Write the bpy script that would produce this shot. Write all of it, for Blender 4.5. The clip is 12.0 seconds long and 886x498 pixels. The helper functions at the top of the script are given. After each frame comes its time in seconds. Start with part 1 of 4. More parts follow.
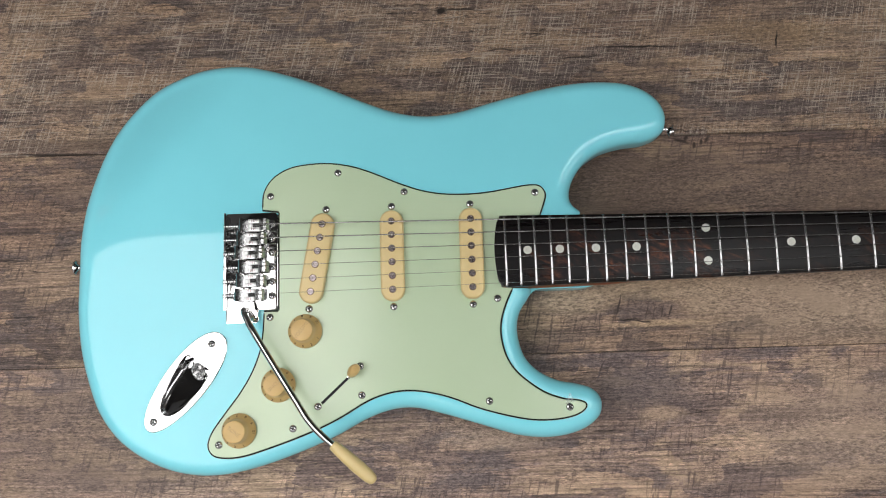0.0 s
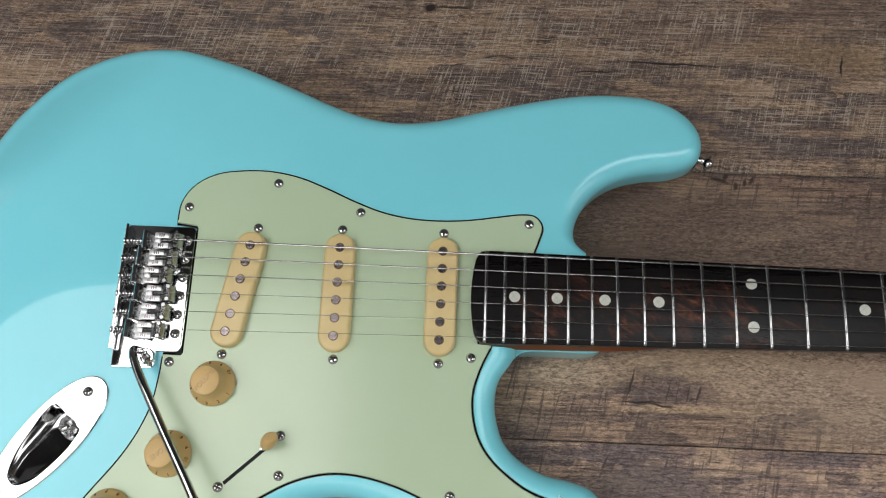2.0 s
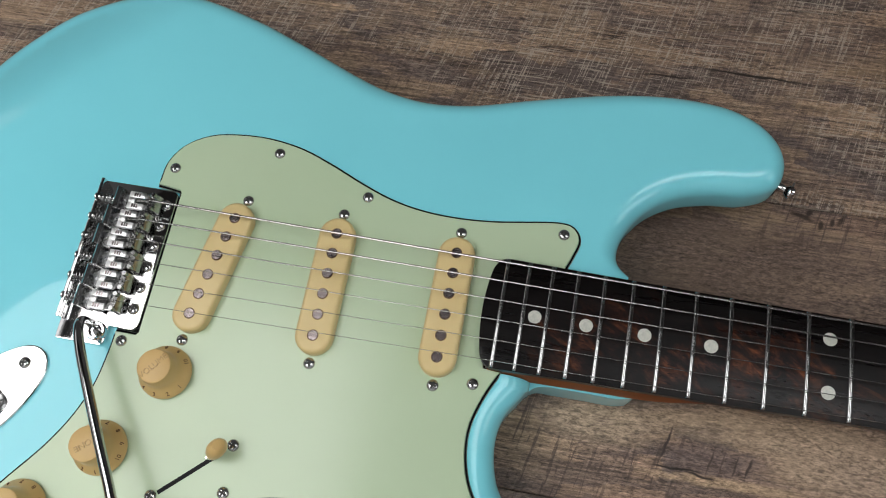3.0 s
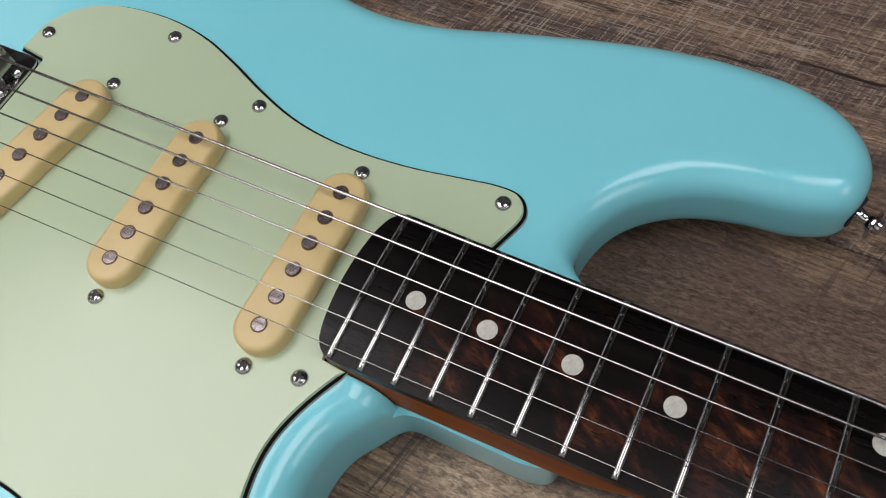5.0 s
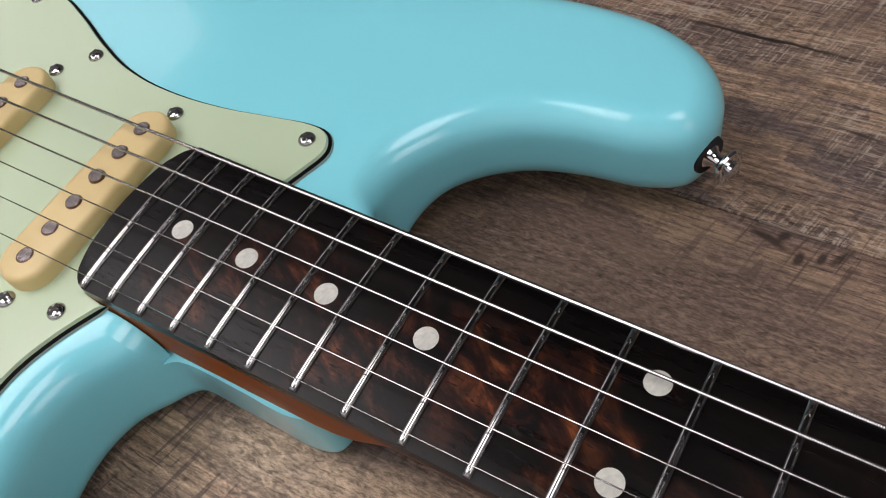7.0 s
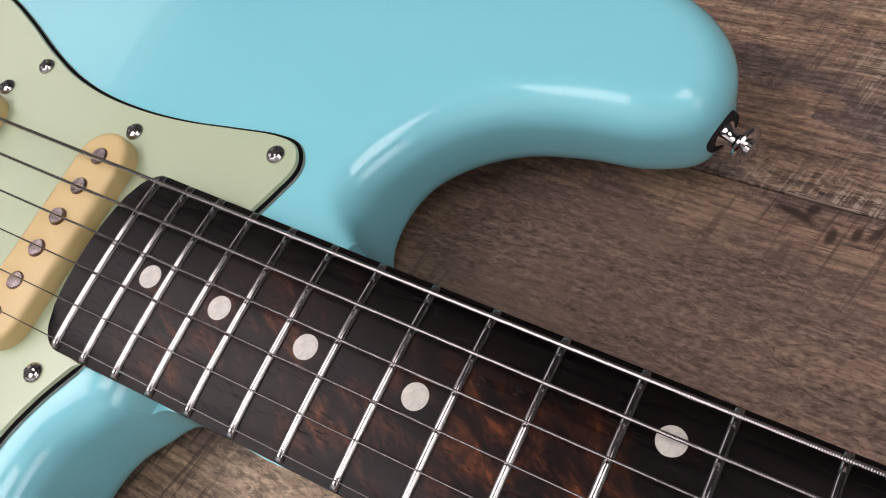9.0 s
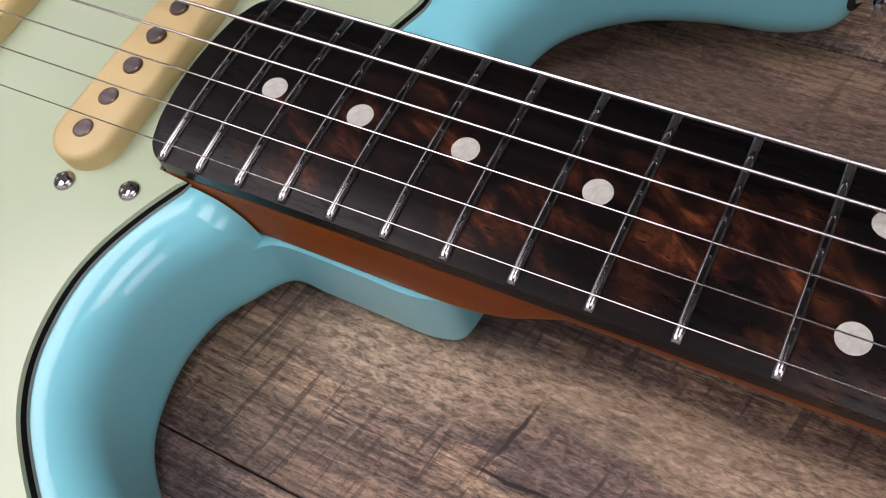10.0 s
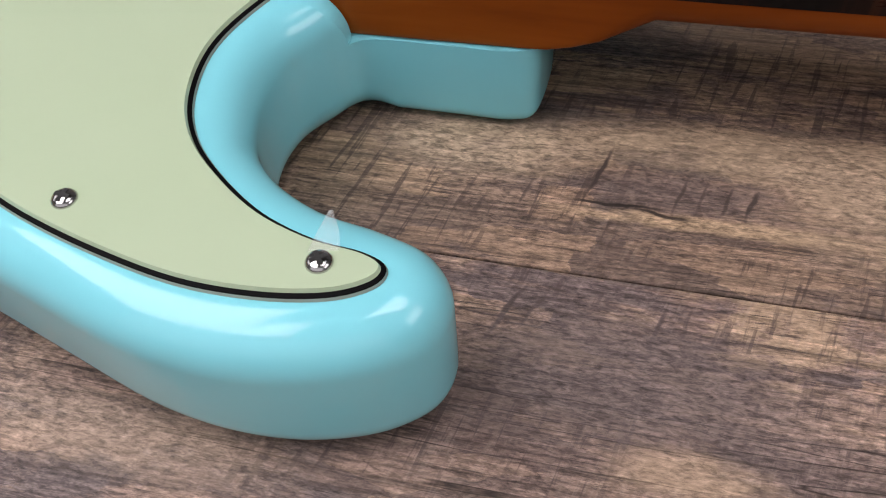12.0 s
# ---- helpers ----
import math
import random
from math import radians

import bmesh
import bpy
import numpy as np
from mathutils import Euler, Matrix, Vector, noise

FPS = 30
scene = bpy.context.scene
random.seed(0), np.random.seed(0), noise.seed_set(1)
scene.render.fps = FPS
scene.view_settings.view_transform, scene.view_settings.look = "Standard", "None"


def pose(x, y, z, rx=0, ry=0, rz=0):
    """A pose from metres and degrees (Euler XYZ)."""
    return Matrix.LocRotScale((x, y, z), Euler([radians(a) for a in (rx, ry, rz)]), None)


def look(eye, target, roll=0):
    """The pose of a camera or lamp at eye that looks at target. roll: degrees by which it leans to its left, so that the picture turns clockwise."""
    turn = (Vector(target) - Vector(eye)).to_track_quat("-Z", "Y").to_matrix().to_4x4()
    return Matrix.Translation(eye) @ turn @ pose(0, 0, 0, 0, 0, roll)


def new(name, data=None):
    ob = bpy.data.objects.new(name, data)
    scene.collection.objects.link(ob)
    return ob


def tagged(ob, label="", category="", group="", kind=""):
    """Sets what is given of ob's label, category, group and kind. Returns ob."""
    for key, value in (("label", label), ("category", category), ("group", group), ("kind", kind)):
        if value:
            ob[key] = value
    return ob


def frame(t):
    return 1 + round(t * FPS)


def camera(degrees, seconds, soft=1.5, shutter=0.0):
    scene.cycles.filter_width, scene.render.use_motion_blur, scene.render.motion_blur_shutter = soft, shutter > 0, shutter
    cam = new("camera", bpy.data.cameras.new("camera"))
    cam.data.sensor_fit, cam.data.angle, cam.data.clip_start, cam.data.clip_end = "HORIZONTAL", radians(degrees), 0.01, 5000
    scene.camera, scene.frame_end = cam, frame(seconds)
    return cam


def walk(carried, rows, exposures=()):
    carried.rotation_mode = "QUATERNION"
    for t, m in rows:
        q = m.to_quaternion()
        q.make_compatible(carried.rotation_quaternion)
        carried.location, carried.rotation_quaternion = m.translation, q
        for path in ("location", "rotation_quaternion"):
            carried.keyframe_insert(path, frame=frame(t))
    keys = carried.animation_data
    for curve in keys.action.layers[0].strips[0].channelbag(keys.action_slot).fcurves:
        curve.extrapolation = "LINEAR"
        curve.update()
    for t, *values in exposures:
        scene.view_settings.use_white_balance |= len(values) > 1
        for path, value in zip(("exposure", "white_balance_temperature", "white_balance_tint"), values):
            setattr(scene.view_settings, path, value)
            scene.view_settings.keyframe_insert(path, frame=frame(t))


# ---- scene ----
cam = camera(55.5, 12.0, 1.1)
PATH = [
    (0, (0.143, -0.097, 0.684), (0.116, 0.216, -1.291), -6.7),
    (0.5, (0.146, -0.09, 0.657), (0.113, 0.251, -1.314), -6.8),
    (1, (0.146, -0.087, 0.614), (0.119, 0.315, -1.345), -4.8),
    (1.5, (0.158, -0.092, 0.566), (0.123, 0.382, -1.376), -4.1),
    (2, (0.17, -0.106, 0.527), (0.113, 0.435, -1.398), -3.7),
    (2.5, (0.173, -0.107, 0.491), (0.079, 0.478, -1.419), -3.5),
    (2.7, (0.18, -0.104, 0.471), (0.042, 0.497, -1.432), -5.5),
    (4.3, (0.244, -0.102, 0.338), (-0.24, 0.651, -1.451), -12.7),
    (4.5, (0.25, -0.102, 0.32), (-0.256, 0.663, -1.457), -12.1),
    (5, (0.278, -0.082, 0.288), (-0.321, 0.678, -1.462), -13.5),
    (5.5, (0.302, -0.069, 0.27), (-0.382, 0.7, -1.445), -14.2),
    (6, (0.326, -0.064, 0.255), (-0.435, 0.735, -1.413), -14.5),
    (6.5, (0.35, -0.065, 0.24), (-0.464, 0.761, -1.39), -15.4),
    (6.7, (0.36, -0.066, 0.234), (-0.476, 0.763, -1.383), -16.6),
    (8.3, (0.368, -0.016, 0.221), (-0.532, 0.561, -1.469), -33.7),
    (8.5, (0.369, -0.008, 0.222), (-0.536, 0.528, -1.479), -35.8),
    (9, (0.354, -0.021, 0.225), (-0.496, 0.535, -1.497), -33.1),
    (9.5, (0.337, -0.049, 0.214), (-0.441, 0.572, -1.521), -27.0),
    (10, (0.318, -0.087, 0.202), (-0.397, 0.648, -1.516), -19.4),
    (10.5, (0.304, -0.123, 0.202), (-0.352, 0.746, -1.476), -13.1),
    (11, (0.292, -0.156, 0.201), (-0.288, 0.838, -1.435), -9.3),
    (11.5, (0.29, -0.181, 0.188), (-0.194, 0.915, -1.414), -7.1),
    (12, (0.279, -0.207, 0.177), (-0.094, 0.968, -1.398), -5.6),
]
EXPOSURES = [(0, 0.30, 6400, 9), (2.5, 0.14, 6350, 8), (4.4, 0.17, 6400, 11), (5.5, 0.31, 6450, 16), (6.6, 0.49, 6450, 16), (8.5, 0.55, 6850, 24), (10.5, 0.53, 6450, 24), (12, 0.62, 6500, 18)]
walk(cam, [(t, look(eye, target, roll)) for t, eye, target, roll in PATH], EXPOSURES)

from mathutils.geometry import delaunay_2d_cdt
# ---- light ----
DAY, WEST, EAST, LAMP, SOUTH, SOFT = 9.5, 6.2, 10.0, 3.2, 3.4, 3.0
world = bpy.data.worlds.new("room_air")
scene.world = world
world.use_nodes = True
world.node_tree.nodes["Background"].inputs[0].default_value = (0.75, 0.85, 1.0, 1)
world.node_tree.nodes["Background"].inputs[1].default_value = 0.02


# ---- materials ----
class Mat:
    """A small wrapper that makes node materials short to write."""

    def __init__(self, name, color=(0.5, 0.5, 0.5), rough=0.5, metal=0.0, coat=0.0, spec=0.5):
        self.m = bpy.data.materials.new(name)
        self.m.use_nodes = True
        self.t = self.m.node_tree
        self.b = self.t.nodes["Principled BSDF"]
        self.set("Base Color", (*color, 1))
        self.set("Roughness", rough)
        self.set("Metallic", metal)
        self.set("Coat Weight", coat)
        self.set("Coat Roughness", 0.04)
        self.set("Specular IOR Level", spec)

    def set(self, key, value):
        self.b.inputs[key].default_value = value
        return self

    def node(self, kind, **inputs):
        n = self.t.nodes.new(kind)
        for k, v in inputs.items():
            self.plug(n, k, v)
        return n

    def plug(self, n, key, v):
        key = int(key[1:]) if key[0] == "i" and key[1:].isdigit() else key.replace("_", " ")
        sock = n.inputs[key]
        if isinstance(v, bpy.types.NodeSocket):
            self.t.links.new(v, sock)
        else:
            sock.default_value = v

    def out(self, key, v):
        self.t.links.new(v, self.b.inputs[key])
        return self

    def coords(self, scale=(1, 1, 1), shift=None, turn=(0, 0, 0), base="Object"):
        c = self.t.nodes.new("ShaderNodeTexCoord")
        v = c.outputs[base]
        if shift is not None:
            v = self.node("ShaderNodeVectorMath", i0=v, i1=shift).outputs[0]
        return self.stretched(v, scale, turn)

    def stretched(self, v, scale, turn=(0, 0, 0)):
        """Turn first, then scale, so that streaks can run aslant."""
        if any(turn):
            r = self.node("ShaderNodeMapping", Vector=v)
            r.inputs["Rotation"].default_value = turn
            v = r.outputs[0]
        mp = self.node("ShaderNodeMapping", Vector=v)
        mp.inputs["Scale"].default_value = scale
        return mp.outputs[0]

    def noise(self, v, scale=5.0, detail=4.0, rough=0.55, distort=0.0):
        return self.node("ShaderNodeTexNoise", Vector=v, Scale=scale, Detail=detail, Roughness=rough, Distortion=distort).outputs[0]

    def ramp(self, v, *stops):
        r = self.node("ShaderNodeValToRGB", Fac=v)
        e = r.color_ramp.elements
        while len(e) < len(stops):
            e.new(0.5)
        for el, (p, c) in zip(e, stops):
            el.position = p
            el.color = (*c, 1) if isinstance(c, tuple) else (c, c, c, 1)
        return r.outputs[0]

    def mix(self, a, b, f=0.5, kind="MIX"):
        n = self.t.nodes.new("ShaderNodeMix")
        n.data_type, n.blend_type = "RGBA", kind
        for sock, v in ((n.inputs[0], f), (n.inputs[6], a), (n.inputs[7], b)):
            if isinstance(v, bpy.types.NodeSocket):
                self.t.links.new(v, sock)
            elif isinstance(v, tuple):
                sock.default_value = (*v, 1)
            else:
                sock.default_value = v
        return n.outputs[2]

    def math(self, op, a, b=0.0, c=0.0):
        n = self.t.nodes.new("ShaderNodeMath")
        n.operation = op
        for i, v in enumerate((a, b, c)):
            if isinstance(v, bpy.types.NodeSocket):
                self.t.links.new(v, n.inputs[i])
            else:
                n.inputs[i].default_value = v
        return n.outputs[0]

    def bump(self, height, strength=0.3, distance=0.001):
        self.out("Normal", self.node("ShaderNodeBump", Height=height, Strength=strength, Distance=distance).outputs[0])
        return self


def paint_blue():
    m = Mat("surf_blue_lacquer", (0.18, 0.60, 0.66), 0.35, 0, 1.0, 0.12)
    v = m.coords()
    n = m.noise(v, 9, 3)
    m.out("Base Color", m.ramp(n, (0.3, (0.230, 0.710, 0.810)), (0.7, (0.246, 0.740, 0.840))))
    m.set("Coat Roughness", 0.03)
    m.bump(m.noise(m.coords(), 60, 2), 0.02, 0.0005)
    return m.m


def mint_plastic():
    m = Mat("mint_plastic", (0.54, 0.62, 0.45), 0.24, 0, 0, 0.62)
    v = m.coords()
    m.out("Base Color", m.ramp(m.noise(v, 12, 3), (0.3, (0.49, 0.61, 0.41)), (0.7, (0.515, 0.63, 0.435))))
    m.out("Roughness", m.ramp(m.noise(m.coords(), 30, 3), (0.35, 0.18), (0.75, 0.24)))
    return m.m


def cream_plastic(name="aged_cream_plastic", deep=(0.65, 0.495, 0.225), pale=(0.72, 0.565, 0.275)):
    m = Mat(name, pale, 0.38)
    m.out("Base Color", m.ramp(m.noise(m.coords(), 40, 4), (0.3, deep), (0.7, pale)))
    m.bump(m.noise(m.coords(), 900, 2), 0.05, 0.0002)
    return m.m


def chrome(name="chrome", tone=0.75, rough=0.07):
    m = Mat(name, (tone, tone, tone), rough, 1)
    v = m.coords()
    m.out("Roughness", m.ramp(m.noise(v, 150, 3), (0.35, rough * 0.7), (0.75, rough * 1.8)))
    return m.m


def string_steel(name, winding):
    """Dull steel; a wound string shows its turns as fine rings."""
    m = Mat(name, (0.50, 0.49, 0.47), 0.22, 1)
    if winding:
        v = m.coords()
        rings = m.t.nodes.new("ShaderNodeTexWave")
        m.t.links.new(v, rings.inputs["Vector"])
        rings.inputs["Scale"].default_value = 0.314 / winding
        m.out("Base Color", m.ramp(rings.outputs["Fac"], (0.1, (0.38, 0.375, 0.365)), (0.6, (0.52, 0.51, 0.49))))
        m.bump(rings.outputs["Fac"], 0.12, 0.0002)
    return m.m


def rosewood():
    m = Mat("dark_rosewood", (0.02, 0.013, 0.011), 0.5, 0, 0, 0.17)
    grain = m.noise(m.coords((14, 160, 60)), 1.0, 6, 0.6, 0.6)
    dark = m.ramp(grain, (0.3, (0.0025, 0.0021, 0.0021)), (0.6, (0.0055, 0.0042, 0.0042)), (0.85, (0.013, 0.008, 0.007)))
    # reddish figure towards the middle of the board
    flame = m.noise(m.coords((36, 92, 1), turn=(0, 0, 0.55)), 1.4, 6, 0.68, 0.6)
    red = m.ramp(flame, (0.42, (0.004, 0.003, 0.003)), (0.50, (0.024, 0.008, 0.006)), (0.58, (0.080, 0.024, 0.011)), (0.68, (0.29, 0.088, 0.030)))
    sep = m.t.nodes.new("ShaderNodeSeparateXYZ")
    m.t.links.new(m.coords(), sep.inputs[0])
    along = m.ramp(m.math("MULTIPLY_ADD", sep.outputs[0], 1.0 / 0.4, -0.15 / 0.4), (0.10, 0.0), (0.18, 0.9), (0.42, 1.0), (0.52, 0.15), (0.8, 0.2))
    side = m.ramp(m.math("MULTIPLY_ADD", sep.outputs[1], 1.0 / 0.06, 0.5), (0.05, 0.1), (0.22, 0.8), (0.45, 1.0), (0.66, 0.5), (0.78, 0.02))
    patch = m.ramp(m.noise(m.coords((1, 1, 1)), 45, 3), (0.40, 0.0), (0.54, 1.0))
    f = m.math("MULTIPLY", m.math("MULTIPLY", m.math("MULTIPLY", along, side), patch), 0.78)
    pores = m.noise(m.coords((260, 1500, 200), turn=(0, 0, 0.12)), 1.0, 3, 0.6)
    m.out("Base Color", m.mix(m.mix(dark, red, f), (0.0015, 0.001, 0.001), m.ramp(pores, (0.33, 0.9), (0.40, 0.0))))
    m.out("Roughness", m.ramp(grain, (0.3, 0.24), (0.7, 0.36)))
    m.bump(m.ramp(pores, (0.30, 0.0), (0.38, 1.0)), 0.22, 0.0003)
    return m.m


def roasted_maple():
    m = Mat("roasted_maple", (0.26, 0.075, 0.017), 0.45, 0, 0.0, 0.12)
    g = m.noise(m.coords((10, 90, 90)), 1.0, 5, 0.55, 0.5)
    m.out("Base Color", m.ramp(g, (0.3, (0.22, 0.046, 0.004)), (0.55, (0.29, 0.066, 0.006)), (0.8, (0.36, 0.092, 0.010))))
    return m.m


def pearl():
    m = Mat("pearl_inlay", (0.60, 0.60, 0.54), 0.28)
    v = m.coords((1, 1, 1))
    m.out("Base Color", m.ramp(m.noise(v, 260, 3, 0.5, 1.5), (0.3, (0.48, 0.49, 0.44)), (0.7, (0.70, 0.69, 0.62))))
    return m.m


def pole_steel():
    m = Mat("dull_pole_steel", (0.32, 0.29, 0.30), 0.26, 0.9)
    m.out("Base Color", m.ramp(m.noise(m.coords(), 500, 3), (0.3, (0.17, 0.14, 0.14)), (0.7, (0.34, 0.30, 0.30))))
    return m.m


def plank_wood():
    """Weathered oak vinyl: short dashes of grain, wheat and slate patches, aslant saw marks, cracks and knots."""
    m = Mat("weathered_oak_plank", (0.12, 0.085, 0.065), 0.5)
    info = m.t.nodes.new("ShaderNodeObjectInfo")
    rnd = info.outputs["Random"]
    off = m.node("ShaderNodeCombineXYZ", X=m.math("MULTIPLY", rnd, 37.0), Y=m.math("MULTIPLY", rnd, 91.0), Z=m.math("MULTIPLY", rnd, 13.0)).outputs[0]
    c = m.t.nodes.new("ShaderNodeTexCoord")
    v0 = m.node("ShaderNodeVectorMath", i0=c.outputs["Object"], i1=off).outputs[0]
    sep = m.node("ShaderNodeSeparateXYZ", Vector=v0)
    bend = m.noise(m.stretched(v0, (4, 10, 1)), 1.0, 2)
    yb = m.math("MULTIPLY_ADD", bend, 0.010, sep.outputs[1])
    warped = m.node("ShaderNodeCombineXYZ", X=sep.outputs[0], Y=yb, Z=0.0).outputs[0]

    def tex(sx, sy, detail=4, rough=0.6, turn=0.0, distort=0.0):
        return m.noise(m.stretched(warped, (sx, sy, 1), (0, 0, turn)), 1.0, detail, rough, distort)

    geo = m.t.nodes.new("ShaderNodeNewGeometry")
    row = m.node("ShaderNodeSeparateXYZ", Vector=geo.outputs["Position"]).outputs[1]
    north = m.math("MULTIPLY", m.math("GREATER_THAN", row, 0.1015), m.math("LESS_THAN", row, 0.2795))
    south = m.math("MULTIPLY", m.math("LESS_THAN", row, -0.0765), m.math("GREATER_THAN", row, -0.2545))
    broad = tex(4, 16, 5, 0.6)
    patch = tex(15, 46, 6, 0.72, 0, 0.5)
    lines = tex(6, 420, 5, 0.68)
    grain = tex(26, 700, 4, 0.62)
    speck = tex(210, 640, 4, 0.70, 0, 0.6)
    fleck = tex(460, 1300, 3, 0.66, 0, 0.4)
    fibre = tex(700, 2600, 2, 0.6)
    tone = m.ramp(broad, (0.32, (0.136, 0.096, 0.080)), (0.46, (0.178, 0.128, 0.104)), (0.58, (0.214, 0.157, 0.124)), (0.70, (0.258, 0.191, 0.147)))
    # blocks of a darker or paler print, square-ended
    frayed = m.node("ShaderNodeVectorMath", i0=m.node("ShaderNodeTexNoise", Vector=m.stretched(warped, (160, 240, 1)), Scale=1.0, Detail=4.0).outputs[1], i1=(0.012, 0.004, 0))
    frayed.operation = "MULTIPLY"
    cell = m.node("ShaderNodeTexVoronoi", Vector=m.stretched(m.node("ShaderNodeVectorMath", i0=warped, i1=frayed.outputs[0]).outputs[0], (26, 95, 1)), Scale=1.0)
    cell.distance = "CHEBYCHEV"
    block = m.node("ShaderNodeSeparateXYZ", Vector=cell.outputs["Color"]).outputs[0]
    tone = m.mix(tone, m.ramp(block, (0.0, (0.60, 0.60, 0.65)), (0.45, (0.94, 0.93, 0.94)), (0.75, (1.08, 1.06, 1.03)), (1.0, (1.34, 1.28, 1.18))), 1.0, "MULTIPLY")
    patch = m.math("ADD", patch, m.math("MULTIPLY_ADD", block, 0.10, -0.05))
    # wheat-coloured bare wood with a quiet grain, and slate-grey stain with a rough one
    wheat = m.math("MULTIPLY", m.ramp(patch, (0.50, 0.0), (0.57, 1.0)), m.math("MULTIPLY", m.ramp(tex(3, 9, 2), (0.40, 0.0), (0.56, 0.85)), m.math("MULTIPLY_ADD", north, -0.65, 1.0)))
    col = m.mix(tone, (0.315, 0.232, 0.158), wheat)
    slate = m.math("MULTIPLY", m.ramp(patch, (0.42, 1.0), (0.49, 0.0)), m.ramp(tex(4, 11, 2), (0.40, 0.1), (0.55, 0.9)))
    col = m.mix(col, (0.100, 0.079, 0.076), slate)
    coarse = m.math("SUBTRACT", m.ramp(tex(11, 30, 4, 0.62), (0.40, 0.62), (0.56, 1.1)), m.math("MULTIPLY", wheat, 0.45))
    worn = m.mix(m.ramp(speck, (0.36, 0.46), (0.45, 0.82), (0.53, 1.08), (0.63, 1.46)), m.ramp(fleck, (0.36, 0.64), (0.46, 0.94), (0.54, 1.06), (0.64, 1.26)), 1.0, "MULTIPLY")
    worn = m.mix((1.0, 1.0, 1.0), worn, coarse)
    streaks = m.mix(m.ramp(lines, (0.34, 0.54), (0.45, 0.88), (0.57, 1.08), (0.70, 1.30)), m.ramp(grain, (0.36, 0.58), (0.46, 0.91), (0.55, 1.07), (0.66, 1.30)), 1.0, "MULTIPLY")
    col = m.mix(col, streaks, 1.0, "MULTIPLY")
    col = m.mix(col, worn, 1.0, "MULTIPLY")
    col = m.mix(col, m.ramp(fibre, (0.34, 0.82), (0.62, 1.12)), 0.9, "MULTIPLY")
    # open pores: short dark dashes along the grain, in swarms
    swarm = m.ramp(tex(14, 50, 4), (0.42, 0.1), (0.56, 1.0))
    col = m.mix(col, (0.028, 0.020, 0.019), m.math("MULTIPLY", m.ramp(tex(75, 1150, 4, 0.65, 0, 0.4), (0.375, 0.8), (0.42, 0.0)), swarm))
    # saw marks: thin pale strokes that lean over, in dense groups, most of them on the northern row
    groups = tex(9, 17, 4, 0.65)
    area = m.math("MULTIPLY", m.ramp(groups, (0.40, 0.0), (0.55, 1.0)), m.math("MULTIPLY_ADD", north, 0.88, 0.10))
    saw = m.ramp(tex(980, 30, 3, 0.6, 0.27, 0.3), (0.555, 0.0), (0.61, 1.0))
    saw2 = m.ramp(tex(620, 16, 3, 0.55, 0.22, 0.3), (0.600, 0.0), (0.64, 1.0))
    saw = m.math("MULTIPLY", m.math("MAXIMUM", saw, saw2), m.ramp(speck, (0.42, 0.10), (0.54, 1.0)))
    lie = m.ramp(tex(30, 760, 4, 0.6), (0.575, 0.0), (0.62, 0.9))
    col = m.mix(col, (0.375, 0.325, 0.285), m.math("MINIMUM", m.math("MULTIPLY", m.math("MAXIMUM", saw, lie), area), 0.74))
    # dark cross cuts in blocks, most of them off the northern row
    area2 = m.math("MULTIPLY", m.ramp(tex(13, 30, 3, 0.55, 0, 0.3), (0.46, 0.0), (0.53, 0.9)), m.math("MULTIPLY_ADD", north, -0.4, 1.0))
    cut2 = m.ramp(tex(360, 30, 4, 0.62, 0.22, 0.3), (0.39, 1.0), (0.45, 0.0))
    col = m.mix(col, (0.045, 0.033, 0.031), m.math("MULTIPLY", m.math("MULTIPLY", cut2, area2), 0.7))
    # dark cracks along the grain
    crack = tex(5, 120, 3, 0.5)
    thin = m.ramp(m.math("ABSOLUTE", m.math("SUBTRACT", crack, 0.5)), (0.0, 1.0), (0.012, 0.0))
    split = m.math("MULTIPLY", thin, m.ramp(tex(8, 16, 2), (0.53, 0.0), (0.60, 0.95)))
    col = m.mix(col, (0.016, 0.011, 0.009), split)
    # knots, long splits, stains and one shade patch at known places of the floor
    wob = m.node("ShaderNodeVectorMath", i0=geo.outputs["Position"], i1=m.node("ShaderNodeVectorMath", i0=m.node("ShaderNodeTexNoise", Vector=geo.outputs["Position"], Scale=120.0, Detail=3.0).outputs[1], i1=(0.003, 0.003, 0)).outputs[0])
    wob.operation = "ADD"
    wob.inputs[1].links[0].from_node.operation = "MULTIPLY"
